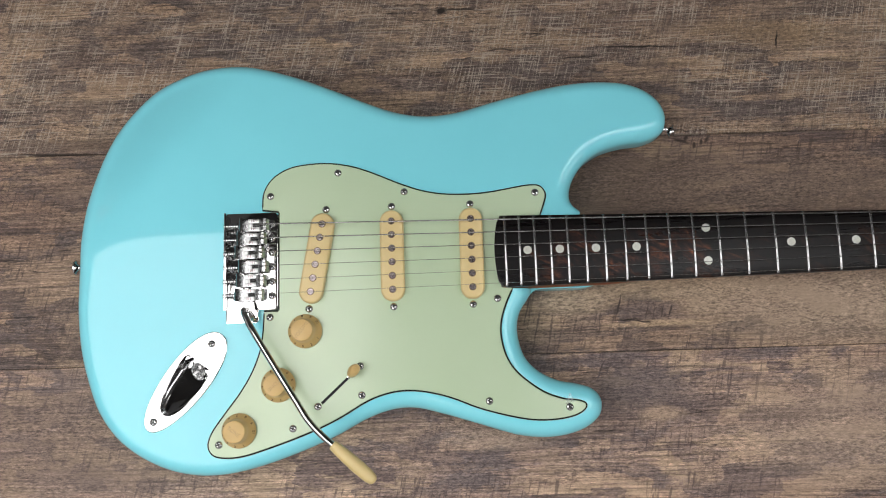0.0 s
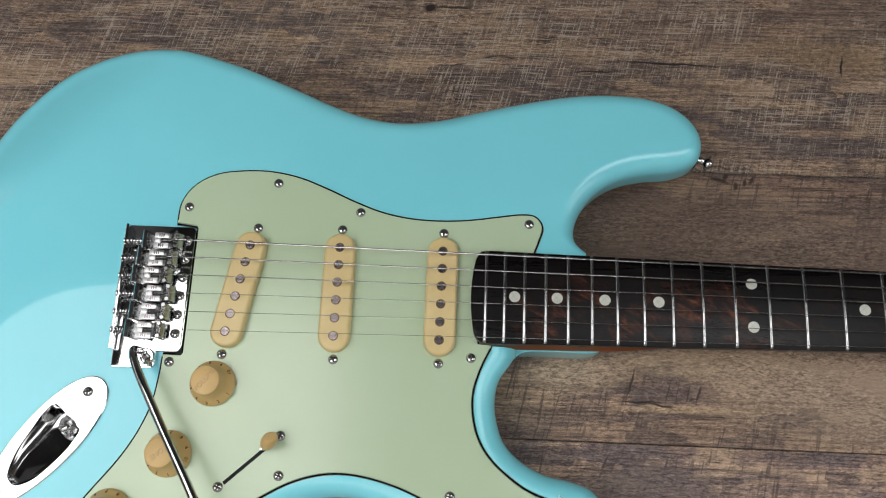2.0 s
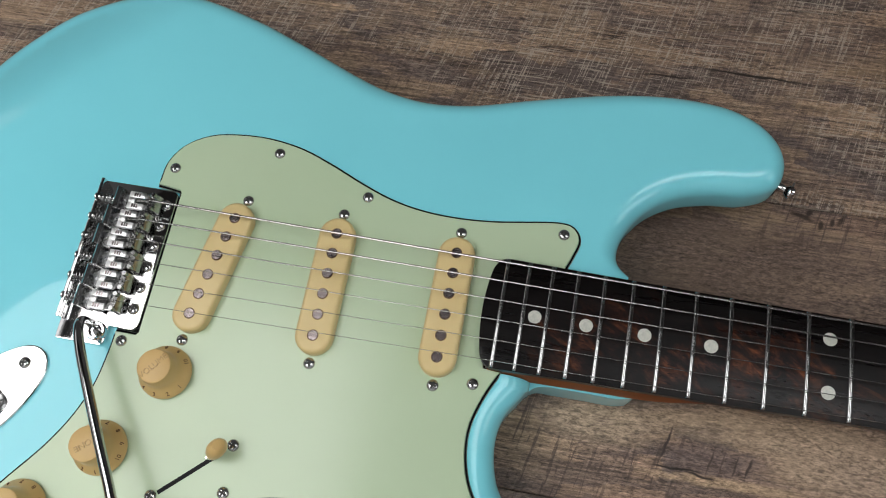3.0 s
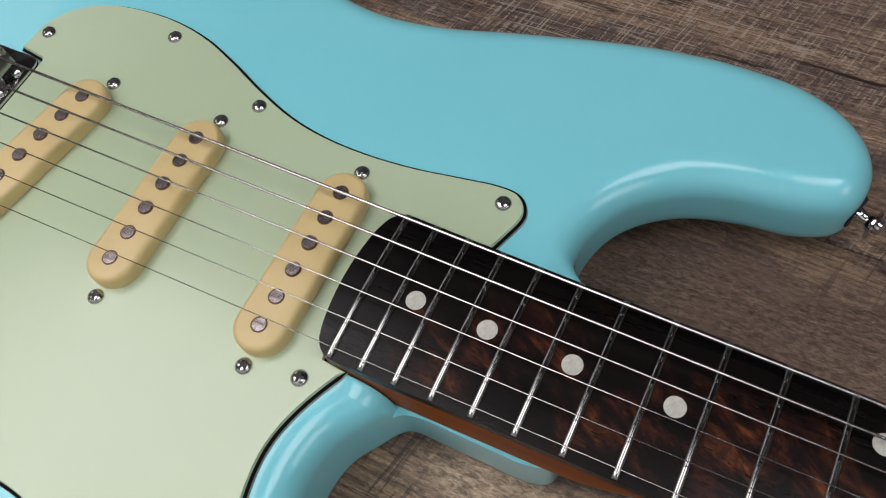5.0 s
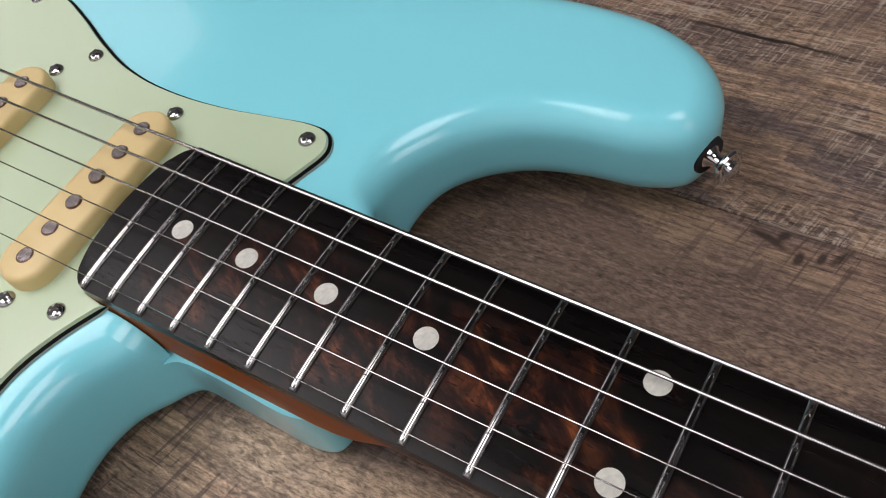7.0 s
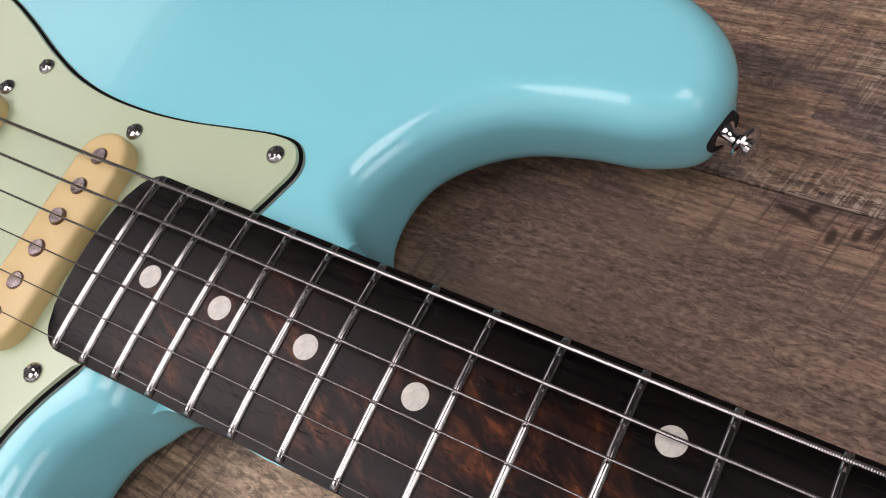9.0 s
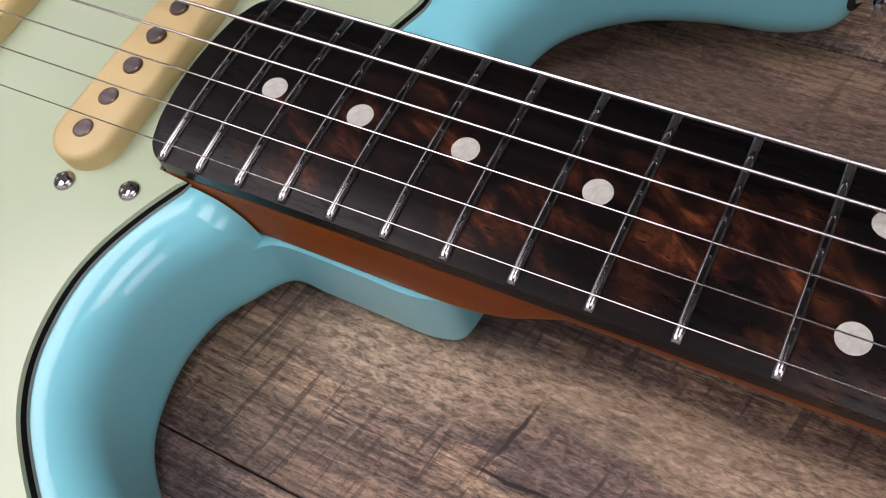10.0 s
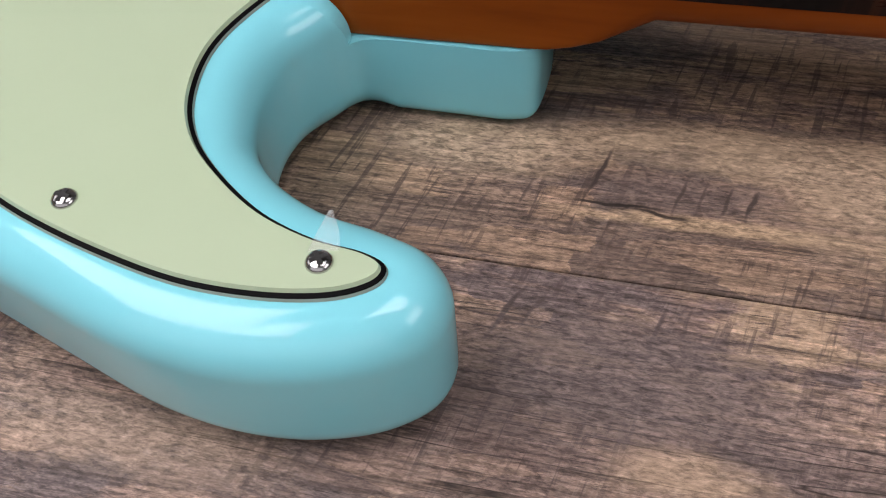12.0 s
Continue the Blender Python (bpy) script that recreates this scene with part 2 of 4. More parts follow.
    knots_north = (
        (0.410, 0.190, 0.085, 0.016, 0.05, (0.225, 0.155, 0.095), 0.55),
        (0.422, 0.182, 0.0012, 0.010, 0.1, (0.012, 0.008, 0.006), 1.0),
        (0.138, 0.219, 0.006, 0.0045, 0.0, (0.012, 0.008, 0.007), 1.0),
        (0.154, 0.2195, 0.020, 0.0012, 0.05, (0.02, 0.014, 0.011), 0.9),
        (0.304, 0.1805, 0.046, 0.0011, 0.02, (0.014, 0.010, 0.008), 1.0),
        (0.254, 0.1730, 0.022, 0.0011, -0.05, (0.016, 0.011, 0.009), 0.9),
        (0.335, 0.0960, 0.010, 0.0020, 0.3, (0.02, 0.013, 0.010), 0.9),
        (0.339, 0.0985, 0.0022, 0.0030, 0.6, (0.022, 0.014, 0.011), 0.9),
        (0.3455, 0.0920, 0.0020, 0.0036, 0.0, (0.020, 0.013, 0.010), 0.9),
        (0.3515, 0.0950, 0.0016, 0.0036, 0.3, (0.020, 0.013, 0.010), 0.85),
        (0.3560, 0.0965, 0.0018, 0.0040, 0.5, (0.022, 0.014, 0.011), 0.8),
        (-0.190, 0.1025, 0.055, 0.0016, 0.03, (0.02, 0.013, 0.010), 0.9),
        (-0.170, 0.110, 0.090, 0.007, 0.0, (0.085, 0.058, 0.045), 0.6),
    )
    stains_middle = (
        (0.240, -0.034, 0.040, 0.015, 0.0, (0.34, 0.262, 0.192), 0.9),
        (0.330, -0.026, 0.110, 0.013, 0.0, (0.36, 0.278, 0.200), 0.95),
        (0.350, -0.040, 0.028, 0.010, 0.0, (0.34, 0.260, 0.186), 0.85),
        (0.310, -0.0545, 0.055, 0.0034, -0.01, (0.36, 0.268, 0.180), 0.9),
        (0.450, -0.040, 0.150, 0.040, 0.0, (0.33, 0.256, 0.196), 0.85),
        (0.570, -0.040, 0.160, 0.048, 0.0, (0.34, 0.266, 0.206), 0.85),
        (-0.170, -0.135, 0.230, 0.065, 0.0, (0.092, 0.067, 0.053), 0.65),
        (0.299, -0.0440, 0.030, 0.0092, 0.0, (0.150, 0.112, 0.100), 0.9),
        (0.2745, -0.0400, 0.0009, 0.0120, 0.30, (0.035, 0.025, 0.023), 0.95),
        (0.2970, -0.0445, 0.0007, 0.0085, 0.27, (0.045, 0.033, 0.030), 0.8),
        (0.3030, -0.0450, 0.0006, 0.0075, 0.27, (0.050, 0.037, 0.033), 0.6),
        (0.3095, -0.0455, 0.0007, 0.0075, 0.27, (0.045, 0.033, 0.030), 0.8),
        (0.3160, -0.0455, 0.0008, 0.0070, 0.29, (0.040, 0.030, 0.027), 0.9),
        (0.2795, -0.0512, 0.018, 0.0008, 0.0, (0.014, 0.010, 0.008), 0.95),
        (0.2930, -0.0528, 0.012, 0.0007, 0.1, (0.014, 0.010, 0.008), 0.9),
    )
    stains_and_shade = (
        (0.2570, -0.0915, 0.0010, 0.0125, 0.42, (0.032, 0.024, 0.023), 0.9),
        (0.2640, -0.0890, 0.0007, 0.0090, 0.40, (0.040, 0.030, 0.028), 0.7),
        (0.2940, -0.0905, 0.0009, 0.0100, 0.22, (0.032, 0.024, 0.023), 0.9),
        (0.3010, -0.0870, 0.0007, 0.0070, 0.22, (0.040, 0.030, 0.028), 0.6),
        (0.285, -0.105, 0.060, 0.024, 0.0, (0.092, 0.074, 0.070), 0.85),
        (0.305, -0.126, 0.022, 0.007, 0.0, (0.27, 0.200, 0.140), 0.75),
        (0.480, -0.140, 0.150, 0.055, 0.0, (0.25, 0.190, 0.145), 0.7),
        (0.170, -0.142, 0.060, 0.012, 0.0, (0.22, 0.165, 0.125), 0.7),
        # browner wood between horn and neck, darkened further for the shade there
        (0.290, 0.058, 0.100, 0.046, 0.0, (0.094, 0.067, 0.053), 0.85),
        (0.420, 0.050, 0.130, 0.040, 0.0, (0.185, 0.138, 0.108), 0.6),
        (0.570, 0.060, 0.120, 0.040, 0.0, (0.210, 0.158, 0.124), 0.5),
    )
    for x, y, rx, ry, turn, color, strength in knots_north + stains_middle + stains_and_shade:
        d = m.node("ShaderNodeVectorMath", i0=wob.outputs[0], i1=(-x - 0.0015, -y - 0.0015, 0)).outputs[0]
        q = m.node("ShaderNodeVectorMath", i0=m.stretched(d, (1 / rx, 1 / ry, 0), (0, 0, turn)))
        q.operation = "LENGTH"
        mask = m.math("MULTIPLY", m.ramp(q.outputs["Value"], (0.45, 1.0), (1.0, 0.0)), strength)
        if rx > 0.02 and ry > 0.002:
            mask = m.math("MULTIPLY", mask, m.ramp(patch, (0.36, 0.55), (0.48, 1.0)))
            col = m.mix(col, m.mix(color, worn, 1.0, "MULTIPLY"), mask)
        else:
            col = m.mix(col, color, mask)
    # each row of planks has its own cast: brown, plain, and a paler greyish one
    col = m.mix(col, (1.42, 1.43, 1.50), south, "MULTIPLY")
    col = m.mix(col, (1.10, 1.12, 1.10), north, "MULTIPLY")
    col = m.mix(col, m.ramp(rnd, (0.0, (1.06, 1.01, 0.95)), (1.0, (1.18, 1.12, 1.06))), 1.0, "MULTIPLY")
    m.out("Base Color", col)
    m.out("Roughness", m.ramp(grain, (0.3, 0.58), (0.7, 0.44)))
    m.set("Specular IOR Level", 0.30)
    h = m.math("SUBTRACT", m.math("ADD", m.math("MULTIPLY", fleck, 0.5), m.math("MULTIPLY", speck, 0.8)), split)
    m.bump(h, 0.45, 0.0006)
    return m.m


def wall_paint(name, color):
    m = Mat(name, color, 0.85)
    a, b = tuple(x * 0.94 for x in color), tuple(min(1, x * 1.04) for x in color)
    m.out("Base Color", m.ramp(m.noise(m.coords(), 2.5, 4), (0.3, a), (0.7, b)))
    m.bump(m.noise(m.coords(), 180, 2), 0.1, 0.001)
    return m.m


def clear_film():
    m = Mat("clear_film", (0.95, 0.97, 0.97), 0.08)
    m.set("Transmission Weight", 0.5).set("IOR", 1.3).set("Alpha", 0.3)
    return m.m


def glow(name, color, strength):
    m = Mat(name, (0.8, 0.8, 0.8), 0.5)
    m.set("Emission Color", (*color, 1)).set("Emission Strength", strength)
    return m.m


BLUE, MINT, CREAM = paint_blue(), mint_plastic(), cream_plastic()
GOLDEN = cream_plastic("golden_cream_plastic", (0.58, 0.385, 0.150), (0.66, 0.455, 0.190))
CHROME, STEEL, STRING, FRET = chrome(), chrome("worn_steel", 0.62, 0.16), string_steel("plain_string_steel", 0), chrome("fret_wire", 0.46, 0.13)
# the arm's chrome is darkened to hold the dark room it mirrors
SADDLE_STEEL, ARM_STEEL = chrome("dark_saddle_steel", 0.30, 0.2), chrome("dimmed_chrome", 0.5, 0.05)
WOUND = string_steel("wound_string_steel", 0.0005)
SADDLE_BODY = chrome("bent_saddle_steel", 0.44, 0.20)
NICKEL, SCREW = chrome("brushed_nickel", 0.72, 0.40), chrome("screw_steel", 0.55, 0.16)
ROSE, MAPLE, PEARL, POLE = rosewood(), roasted_maple(), pearl(), pole_steel()
BLACK = Mat("black_plastic", (0.003, 0.003, 0.0035), 0.6, 0, 0, 0.08).m
WHITE = Mat("grey_white_ply", (0.30, 0.36, 0.31), 0.4).m
FELT_AND_SLOT = Mat("black_felt_and_slot", (0.01, 0.01, 0.011), 0.95).m
INK = Mat("engraved_ink", (0.13, 0.06, 0.02), 0.6).m
DARK = Mat("dark_hollow", (0.02, 0.02, 0.02), 0.6).m
BONE = Mat("bone_nut", (0.7, 0.66, 0.55), 0.4).m
FILM = clear_film()
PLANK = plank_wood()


# ---- mesh helpers ----
def ring_curve(points, n):
    """A closed smooth curve through control points: n places per span (centripetal spline)."""
    out, k = [], len(points)
    for i in range(k):
        p0, p1, p2, p3 = (Vector(points[(i + j) % k]) for j in (-1, 0, 1, 2))
        t1 = (p1 - p0).length ** 0.5
        t2 = t1 + (p2 - p1).length ** 0.5
        t3 = t2 + (p3 - p2).length ** 0.5
        for s in range(n):
            t = t1 + (t2 - t1) * s / n
            a1 = p0 * ((t1 - t) / t1) + p1 * (t / t1)
            a2 = p1 * ((t2 - t) / (t2 - t1)) + p2 * ((t - t1) / (t2 - t1))
            a3 = p2 * ((t3 - t) / (t3 - t2)) + p3 * ((t - t2) / (t3 - t2))
            b1 = a1 * ((t2 - t) / t2) + a2 * (t / t2)
            b2 = a2 * ((t3 - t) / (t3 - t1)) + a3 * ((t - t1) / (t3 - t1))
            out.append(b1 * ((t2 - t) / (t2 - t1)) + b2 * ((t - t1) / (t2 - t1)))
    return out


def round_corners(points, r, n=6):
    """A polygon with its corners rounded; r: one radius or one each."""
    out, k = [], len(points)
    for i in range(k):
        a, p, b = (Vector(points[(i + j) % k]) for j in (-1, 0, 1))
        ri = r[i] if isinstance(r, (list, tuple)) else r
        if ri <= 0:
            out.append(p)
            continue
        u, v = (a - p).normalized(), (b - p).normalized()
        half = u.angle(v) / 2
        d = min(ri / math.tan(half), (a - p).length * 0.49, (b - p).length * 0.49)
        s, e = p + u * d, p + v * d
        for j in range(n + 1):
            f = j / n
            out.append(s * (1 - f) ** 2 + p * 2 * f * (1 - f) + e * f ** 2)
    return out


def outward(points):
    """Unit normals that point out of a closed curve that runs clockwise or not."""
    k = len(points)
    area = sum(points[i].x * points[(i + 1) % k].y - points[(i + 1) % k].x * points[i].y for i in range(k))
    s = 1 if area > 0 else -1
    res = []
    for i in range(k):
        d = (points[(i + 1) % k] - points[i - 1]).normalized()
        res.append(Vector((d.y, -d.x)) * s)
    return res


def grown(points, d):
    return [p + n * d for p, n in zip(points, outward(points))]


def stack(bm, rings, cap_low=True, cap_high=True):
    """Join closed rings of equal count, each a list of 3D places, into a skin."""
    vs = [[bm.verts.new(p) for p in r] for r in rings]
    for a, b in zip(vs, vs[1:]):
        for i in range(len(a)):
            j = (i + 1) % len(a)
            bm.faces.new((a[i], a[j], b[j], b[i]))
    if cap_low:
        bm.faces.new(vs[0][::-1])
    if cap_high:
        bm.faces.new(vs[-1])
    return vs


def slab(outline, z0, z1, bevel=0.0, steps=3):
    """A plate of that outline with a rounded upper edge."""
    bm = bmesh.new()
    rings = [[(p.x, p.y, z0) for p in outline], [(p.x, p.y, z1 - bevel) for p in outline]]
    for s in range(1, steps + 1) if bevel else ():
        a = s / steps * math.pi / 2
        rings.append([(p.x, p.y, z1 - bevel + bevel * math.sin(a)) for p in grown(outline, -bevel * (1 - math.cos(a)))])
    stack(bm, rings)
    bmesh.ops.recalc_face_normals(bm, faces=bm.faces)
    return bm


def lathe(profile, n=24, axis="z"):
    """Turn (radius, height) pairs round an axis; the ends are closed."""
    bm = bmesh.new()
    rings = []
    for r, h in profile:
        ring = []
        for i in range(n):
            a = 2 * math.pi * i / n
            c, s = max(r, 1e-5) * math.cos(a), max(r, 1e-5) * math.sin(a)
            ring.append((c, s, h) if axis == "z" else (h, c, s) if axis == "x" else (s, h, c))
        rings.append(ring)
    stack(bm, rings)
    bmesh.ops.recalc_face_normals(bm, faces=bm.faces)
    return bm


def tube(path, radius, n=10):
    """A round rod along a list of places; radius: one, or one each."""
    bm = bmesh.new()
    path = [Vector(p) for p in path]
    rings = []
    side = None
    for i, p in enumerate(path):
        d = (path[min(i + 1, len(path) - 1)] - path[max(i - 1, 0)]).normalized()
        if side is None:
            side = d.orthogonal().normalized()
        side = (side - d * side.dot(d)).normalized()
        up = d.cross(side)
        r = radius[i] if isinstance(radius, (list, tuple)) else radius
        rings.append([p + (side * math.cos(2 * math.pi * k / n) + up * math.sin(2 * math.pi * k / n)) * r for k in range(n)])
    stack(bm, rings)
    bmesh.ops.recalc_face_normals(bm, faces=bm.faces)
    return bm


def box(x0, x1, y0, y1, z0, z1, bevel=0.0):
    bm = bmesh.new()
    bmesh.ops.create_cube(bm, size=1)
    for v in bm.verts:
        v.co = Vector((x0 if v.co.x < 0 else x1, y0 if v.co.y < 0 else y1, z0 if v.co.z < 0 else z1))
    if bevel:
        bmesh.ops.bevel(bm, geom=bm.edges[:], offset=bevel, segments=2, affect="EDGES", profile=0.5)
    return bm


def moved(bm, m):
    bm.transform(m)
    return bm


def merged(*bms):
    """Several pieces of one and the same part as one mesh."""
    bm = bms[0]
    for other in bms[1:]:
        me = bpy.data.meshes.new("tmp")
        other.to_mesh(me)
        bm.from_mesh(me)
        bpy.data.meshes.remove(me)
    return bm


def mesh_of(name, bm, material, angle=35):
    me = bpy.data.meshes.new(name)
    bm.normal_update()
    for f in bm.faces:
        f.smooth = True
    lim = math.radians(angle)
    for e in bm.edges:
        if len(e.link_faces) == 2 and e.calc_face_angle(0) > lim:
            e.smooth = False
    bm.to_mesh(me)
    bm.free()
    me.materials.append(material)
    return me


def part(name, bm, material, parent, label="", at=None, angle=35):
    me = bm if isinstance(bm, bpy.types.Mesh) else mesh_of(name, bm, material, angle)
    ob = new(name, me)
    ob.parent = parent
    if at is not None:
        ob.matrix_basis = at if isinstance(at, Matrix) else Matrix.Translation(at)
    return tagged(ob, label)


def lettering(name, text, size, material, parent, at, depth=0.0003):
    cu = bpy.data.curves.new(name, "FONT")
    cu.body, cu.size, cu.extrude = text, size, depth
    cu.align_x, cu.align_y = "CENTER", "CENTER"
    cu.resolution_u = 3
    tmp = bpy.data.objects.new(name, cu)
    me = bpy.data.meshes.new_from_object(tmp)
    bpy.data.objects.remove(tmp)
    bpy.data.curves.remove(cu)
    me.materials.clear()
    me.materials.append(material)
    ob = new(name, me)
    ob.parent = parent
    ob.matrix_basis = at
    return ob


# ---- the room ----
RX0, RX1, RY0, RY1, RH = -2.4, 2.2, -1.7, 2.0, 2.5
WALL = wall_paint("grey_wall_paint", (0.09, 0.09, 0.09))
PALE = wall_paint("light_grey_wall_paint", (0.16, 0.16, 0.16))
CEIL = wall_paint("dark_ceiling_paint", (0.05, 0.05, 0.05))
WX0, WX1, WZ0, WZ1 = -1.9, 1.8, 0.4, 2.3
VY0, VY1, VZ0, VZ1 = -0.4, 1.75, 1.1, 2.25
EY0, EY1, EZ0, EZ1 = -1.2, 0.2, 1.0, 2.1
for name, (a, b, c, d, e, f) in {
    "wall_west_1": (RX0 - 0.1, RX0, RY0 - 0.1, VY0, -0.02, RH),
    "wall_west_2": (RX0 - 0.1, RX0, VY1, RY1 + 0.1, -0.02, RH),
    "wall_west_3": (RX0 - 0.1, RX0, VY0, VY1, -0.02, VZ0),
    "wall_west_4": (RX0 - 0.1, RX0, VY0, VY1, VZ1, RH),
    "wall_east_1": (RX1, RX1 + 0.1, RY0 - 0.1, EY0, -0.02, RH),
    "wall_east_2": (RX1, RX1 + 0.1, EY1, RY1 + 0.1, -0.02, RH),
    "wall_east_3": (RX1, RX1 + 0.1, EY0, EY1, -0.02, EZ0),
    "wall_east_4": (RX1, RX1 + 0.1, EY0, EY1, EZ1, RH),
    "wall_north": (RX0, RX1, RY1, RY1 + 0.1, -0.02, RH),
    "wall_south_1": (RX0, WX0, RY0 - 0.1, RY0, -0.02, RH),
    "wall_south_2": (WX1, RX1, RY0 - 0.1, RY0, -0.02, RH),
    "wall_south_3": (WX0, WX1, RY0 - 0.1, RY0, -0.02, WZ0),
    "wall_south_4": (WX0, WX1, RY0 - 0.1, RY0, WZ1, RH),
}.items():
    tagged(part(name, box(a, b, c, d, e, f), PALE if name == "wall_north" else WALL, None, "plain painted room wall"), category="wall", kind="structure")
tagged(part("ceiling", box(RX0 - 0.1, RX1 + 0.1, RY0 - 0.1, RY1 + 0.1, RH, RH + 0.1), CEIL, None, "plain dark grey painted ceiling"), category="ceiling", kind="structure")
FRAME = Mat("white_enamel", (0.75, 0.75, 0.74), 0.4).m


def added_window(name, place, turn, wide, high, watts):
    """A white window frame in a wall opening, added unseen for side fill."""
    root = tagged(new(name), "unseen white framed window added to bring in side light", "window", kind="structure")
    root.matrix_basis = pose(*place, 0, 0, turn)
    h = wide / 2
    for a in ((-h, -h + 0.05, 0, high), (h - 0.05, h, 0, high), (-h + 0.05, h - 0.05, 0, 0.05), (-h + 0.05, h - 0.05, high - 0.05, high)):
        part("window_frame", box(a[0], a[1], -0.03, 0.03, a[2], a[3], 0.004), FRAME, root)
    side_fill = bpy.data.lights.new("added_side_light", "AREA")
    side_fill.shape, side_fill.size, side_fill.size_y = "RECTANGLE", wide - 0.1, high - 0.1
    side_fill.energy, side_fill.color = watts, (1.0, 0.97, 0.95)
    new("added_side_light", side_fill).matrix_world = root.matrix_basis @ pose(0, -0.07, high / 2, 90, 0, 0)


# unseen windows with area lamps behind, added to brighten the guitar's sides and lacquer
added_window("added_window_1", ((WX0 + WX1) / 2, RY0 - 0.05, WZ0), 0, WX1 - WX0, WZ1 - WZ0, DAY)
added_window("added_window_2", (RX0 - 0.05, (VY0 + VY1) / 2, VZ0), -90, VY1 - VY0, VZ1 - VZ0, WEST)
added_window("added_window_3", (RX1 + 0.05, (EY0 + EY1) / 2, EZ0), 90, EY1 - EY0, EZ1 - EZ0, EAST)


def ceiling_light(x0, x1, y0, y1, strength, color):
    """A flat light fixture under the ceiling, out of view: white frame and glowing diffuser."""
    root = tagged(new("ceiling_light"), "unseen flat white light fixture with glowing diffuser under the ceiling", "ceiling light", "ceiling lights")
    root.location = ((x0 + x1) / 2, (y0 + y1) / 2, RH)
    hx, hy, t = (x1 - x0) / 2, (y1 - y0) / 2, 0.03
    for a in ((-hx - t, -hx, -hy - t, hy + t), (hx, hx + t, -hy - t, hy + t), (-hx, hx, -hy - t, -hy), (-hx, hx, hy, hy + t)):
        part("frame_rail", box(*a, -0.06, 0, 0.004), FRAME, root)
    part("diffuser", box(-hx, hx, -hy, hy, -0.045, -0.035), glow("lit_diffuser", color, strength), root, "glowing white diffuser")


ceiling_light(0.55, 1.65, -0.50, 0.45, SOUTH, (1.0, 0.98, 0.97))
# broad dim fixture out of view, added as overhead fill
ceiling_light(-2.25, -0.1, -1.62, -0.3, SOFT, (1.0, 0.98, 0.97))

# flat work light that hangs over the lower end of the guitar
work = tagged(new("work_light"), "flat white work light hanging from the ceiling on thin wires", "work light")
LX0, LX1, LY0, LY1, LZ = -0.505, 0.01, -0.28, 0.142, 0.69
work.location = ((LX0 + LX1) / 2, (LY0 + LY1) / 2, LZ)
hx, hy = (LX1 - LX0) / 2, (LY1 - LY0) / 2
part("housing", box(-hx - 0.012, hx + 0.012, -hy - 0.012, hy + 0.012, 0.004, 0.03, 0.004), FRAME, work, "white metal housing")
part("diffuser", slab(round_corners([Vector(p) for p in ((-hx, hy), (hx, hy), (hx, -hy), (-hx, -hy))], [0.255, 0.05, 0.05, 0.05], 14), 0.0, 0.0035), glow("lit_diffuser", (1.0, 0.98, 0.96), LAMP), work, "glowing white diffuser")
for sx in (-1, 1):
    for sy in (-1, 1):
        part("hanging_wire", tube([(sx * hx * 0.8, sy * hy * 0.8, 0.03), (sx * hx * 0.8, sy * hy * 0.8, RH - LZ)], 0.0012, 6), STEEL, work)


# ---- the guitar ----
F = lambda n: 0.6477 * 2 ** (-n / 12)
TOP = 0.0445          # front face of the body above the floor
GUARD = TOP + 0.0024  # face of the scratch plate
BOARD = 0.0545        # crown of the fingerboard
RADIUS = 0.241        # its cross radius


def half_width(x):
    return max(0.0208, 0.0274 - 0.0175 * (x - 0.178))


def board_z(y):
    return BOARD - y * y / (2 * RADIUS)


guitar = tagged(new("electric_guitar"), "surf blue electric guitar with mint plate lying on wooden planks", "electric guitar")

LOWER_BOUT = [(-150.5, 2), (-150.5, 27), (-148.6, 51.5), (-141.0, 86.7), (-130.8, 111.8), (-116, 131.8), (-100.5, 146.0), (-86, 153.5), (-62, 160.3), (-38, 161.8), (-12, 158.8), (20, 149.7)]
BASS_WAIST = [(54, 136.1), (80, 124.8), (101, 117.3), (123, 113.8), (147, 115.8), (180, 124.3)]
BASS_HORN = [(216, 132.7), (240, 136.4), (262, 137.3), (284, 134.8), (300.1, 127.8), (310.3, 117.5), (314, 105.7), (310.5, 93.7), (297, 87.0), (279, 84.7), (261, 79.7), (247, 70.2), (238, 57.7), (234.5, 46.7), (235.5, 37.7)]
HEEL = [(240.5, 31.5), (248, 28), (253.5, 22), (254.8, 14), (254.8, -17), (252.8, -24.2), (246, -26.7), (230, -26.9), (218, -26.95), (209.5, -27.2), (204.2, -28.5), (200.6, -31.8)]
TREBLE_HORN = [(197.5, -36.5), (191.5, -46), (189.3, -57), (190.5, -69), (195, -81), (204, -90.3), (218, -97.6), (233, -100.8), (244.5, -105), (250.5, -113), (249.5, -123.3), (241, -131.8), (226, -137.9), (208, -140.0), (188, -137.9)]
TREBLE_SIDE = [(157, -128.6), (130, -120.2), (109, -115.3), (91, -116.5), (73, -122.6), (50, -134.4), (20, -146.6), (-12, -156.6), (-34, -160.6), (-56, -160.7), (-78, -155.9), (-101, -144.7), (-118.1, -130.8), (-131.9, -111.3), (-140.8, -88), (-146.8, -65), (-150.3, -35)]


def mm(points):
    return [Vector((x / 1000, y / 1000)) for x, y in points]


def arm_slope(x, y):
    """How far the forearm contour takes the face down."""
    s = ((x + 0.150) * -0.75 + y * 0.66) / 0.055
    return 0.019 * min(1.4, max(0.0, s) ** 1.4)


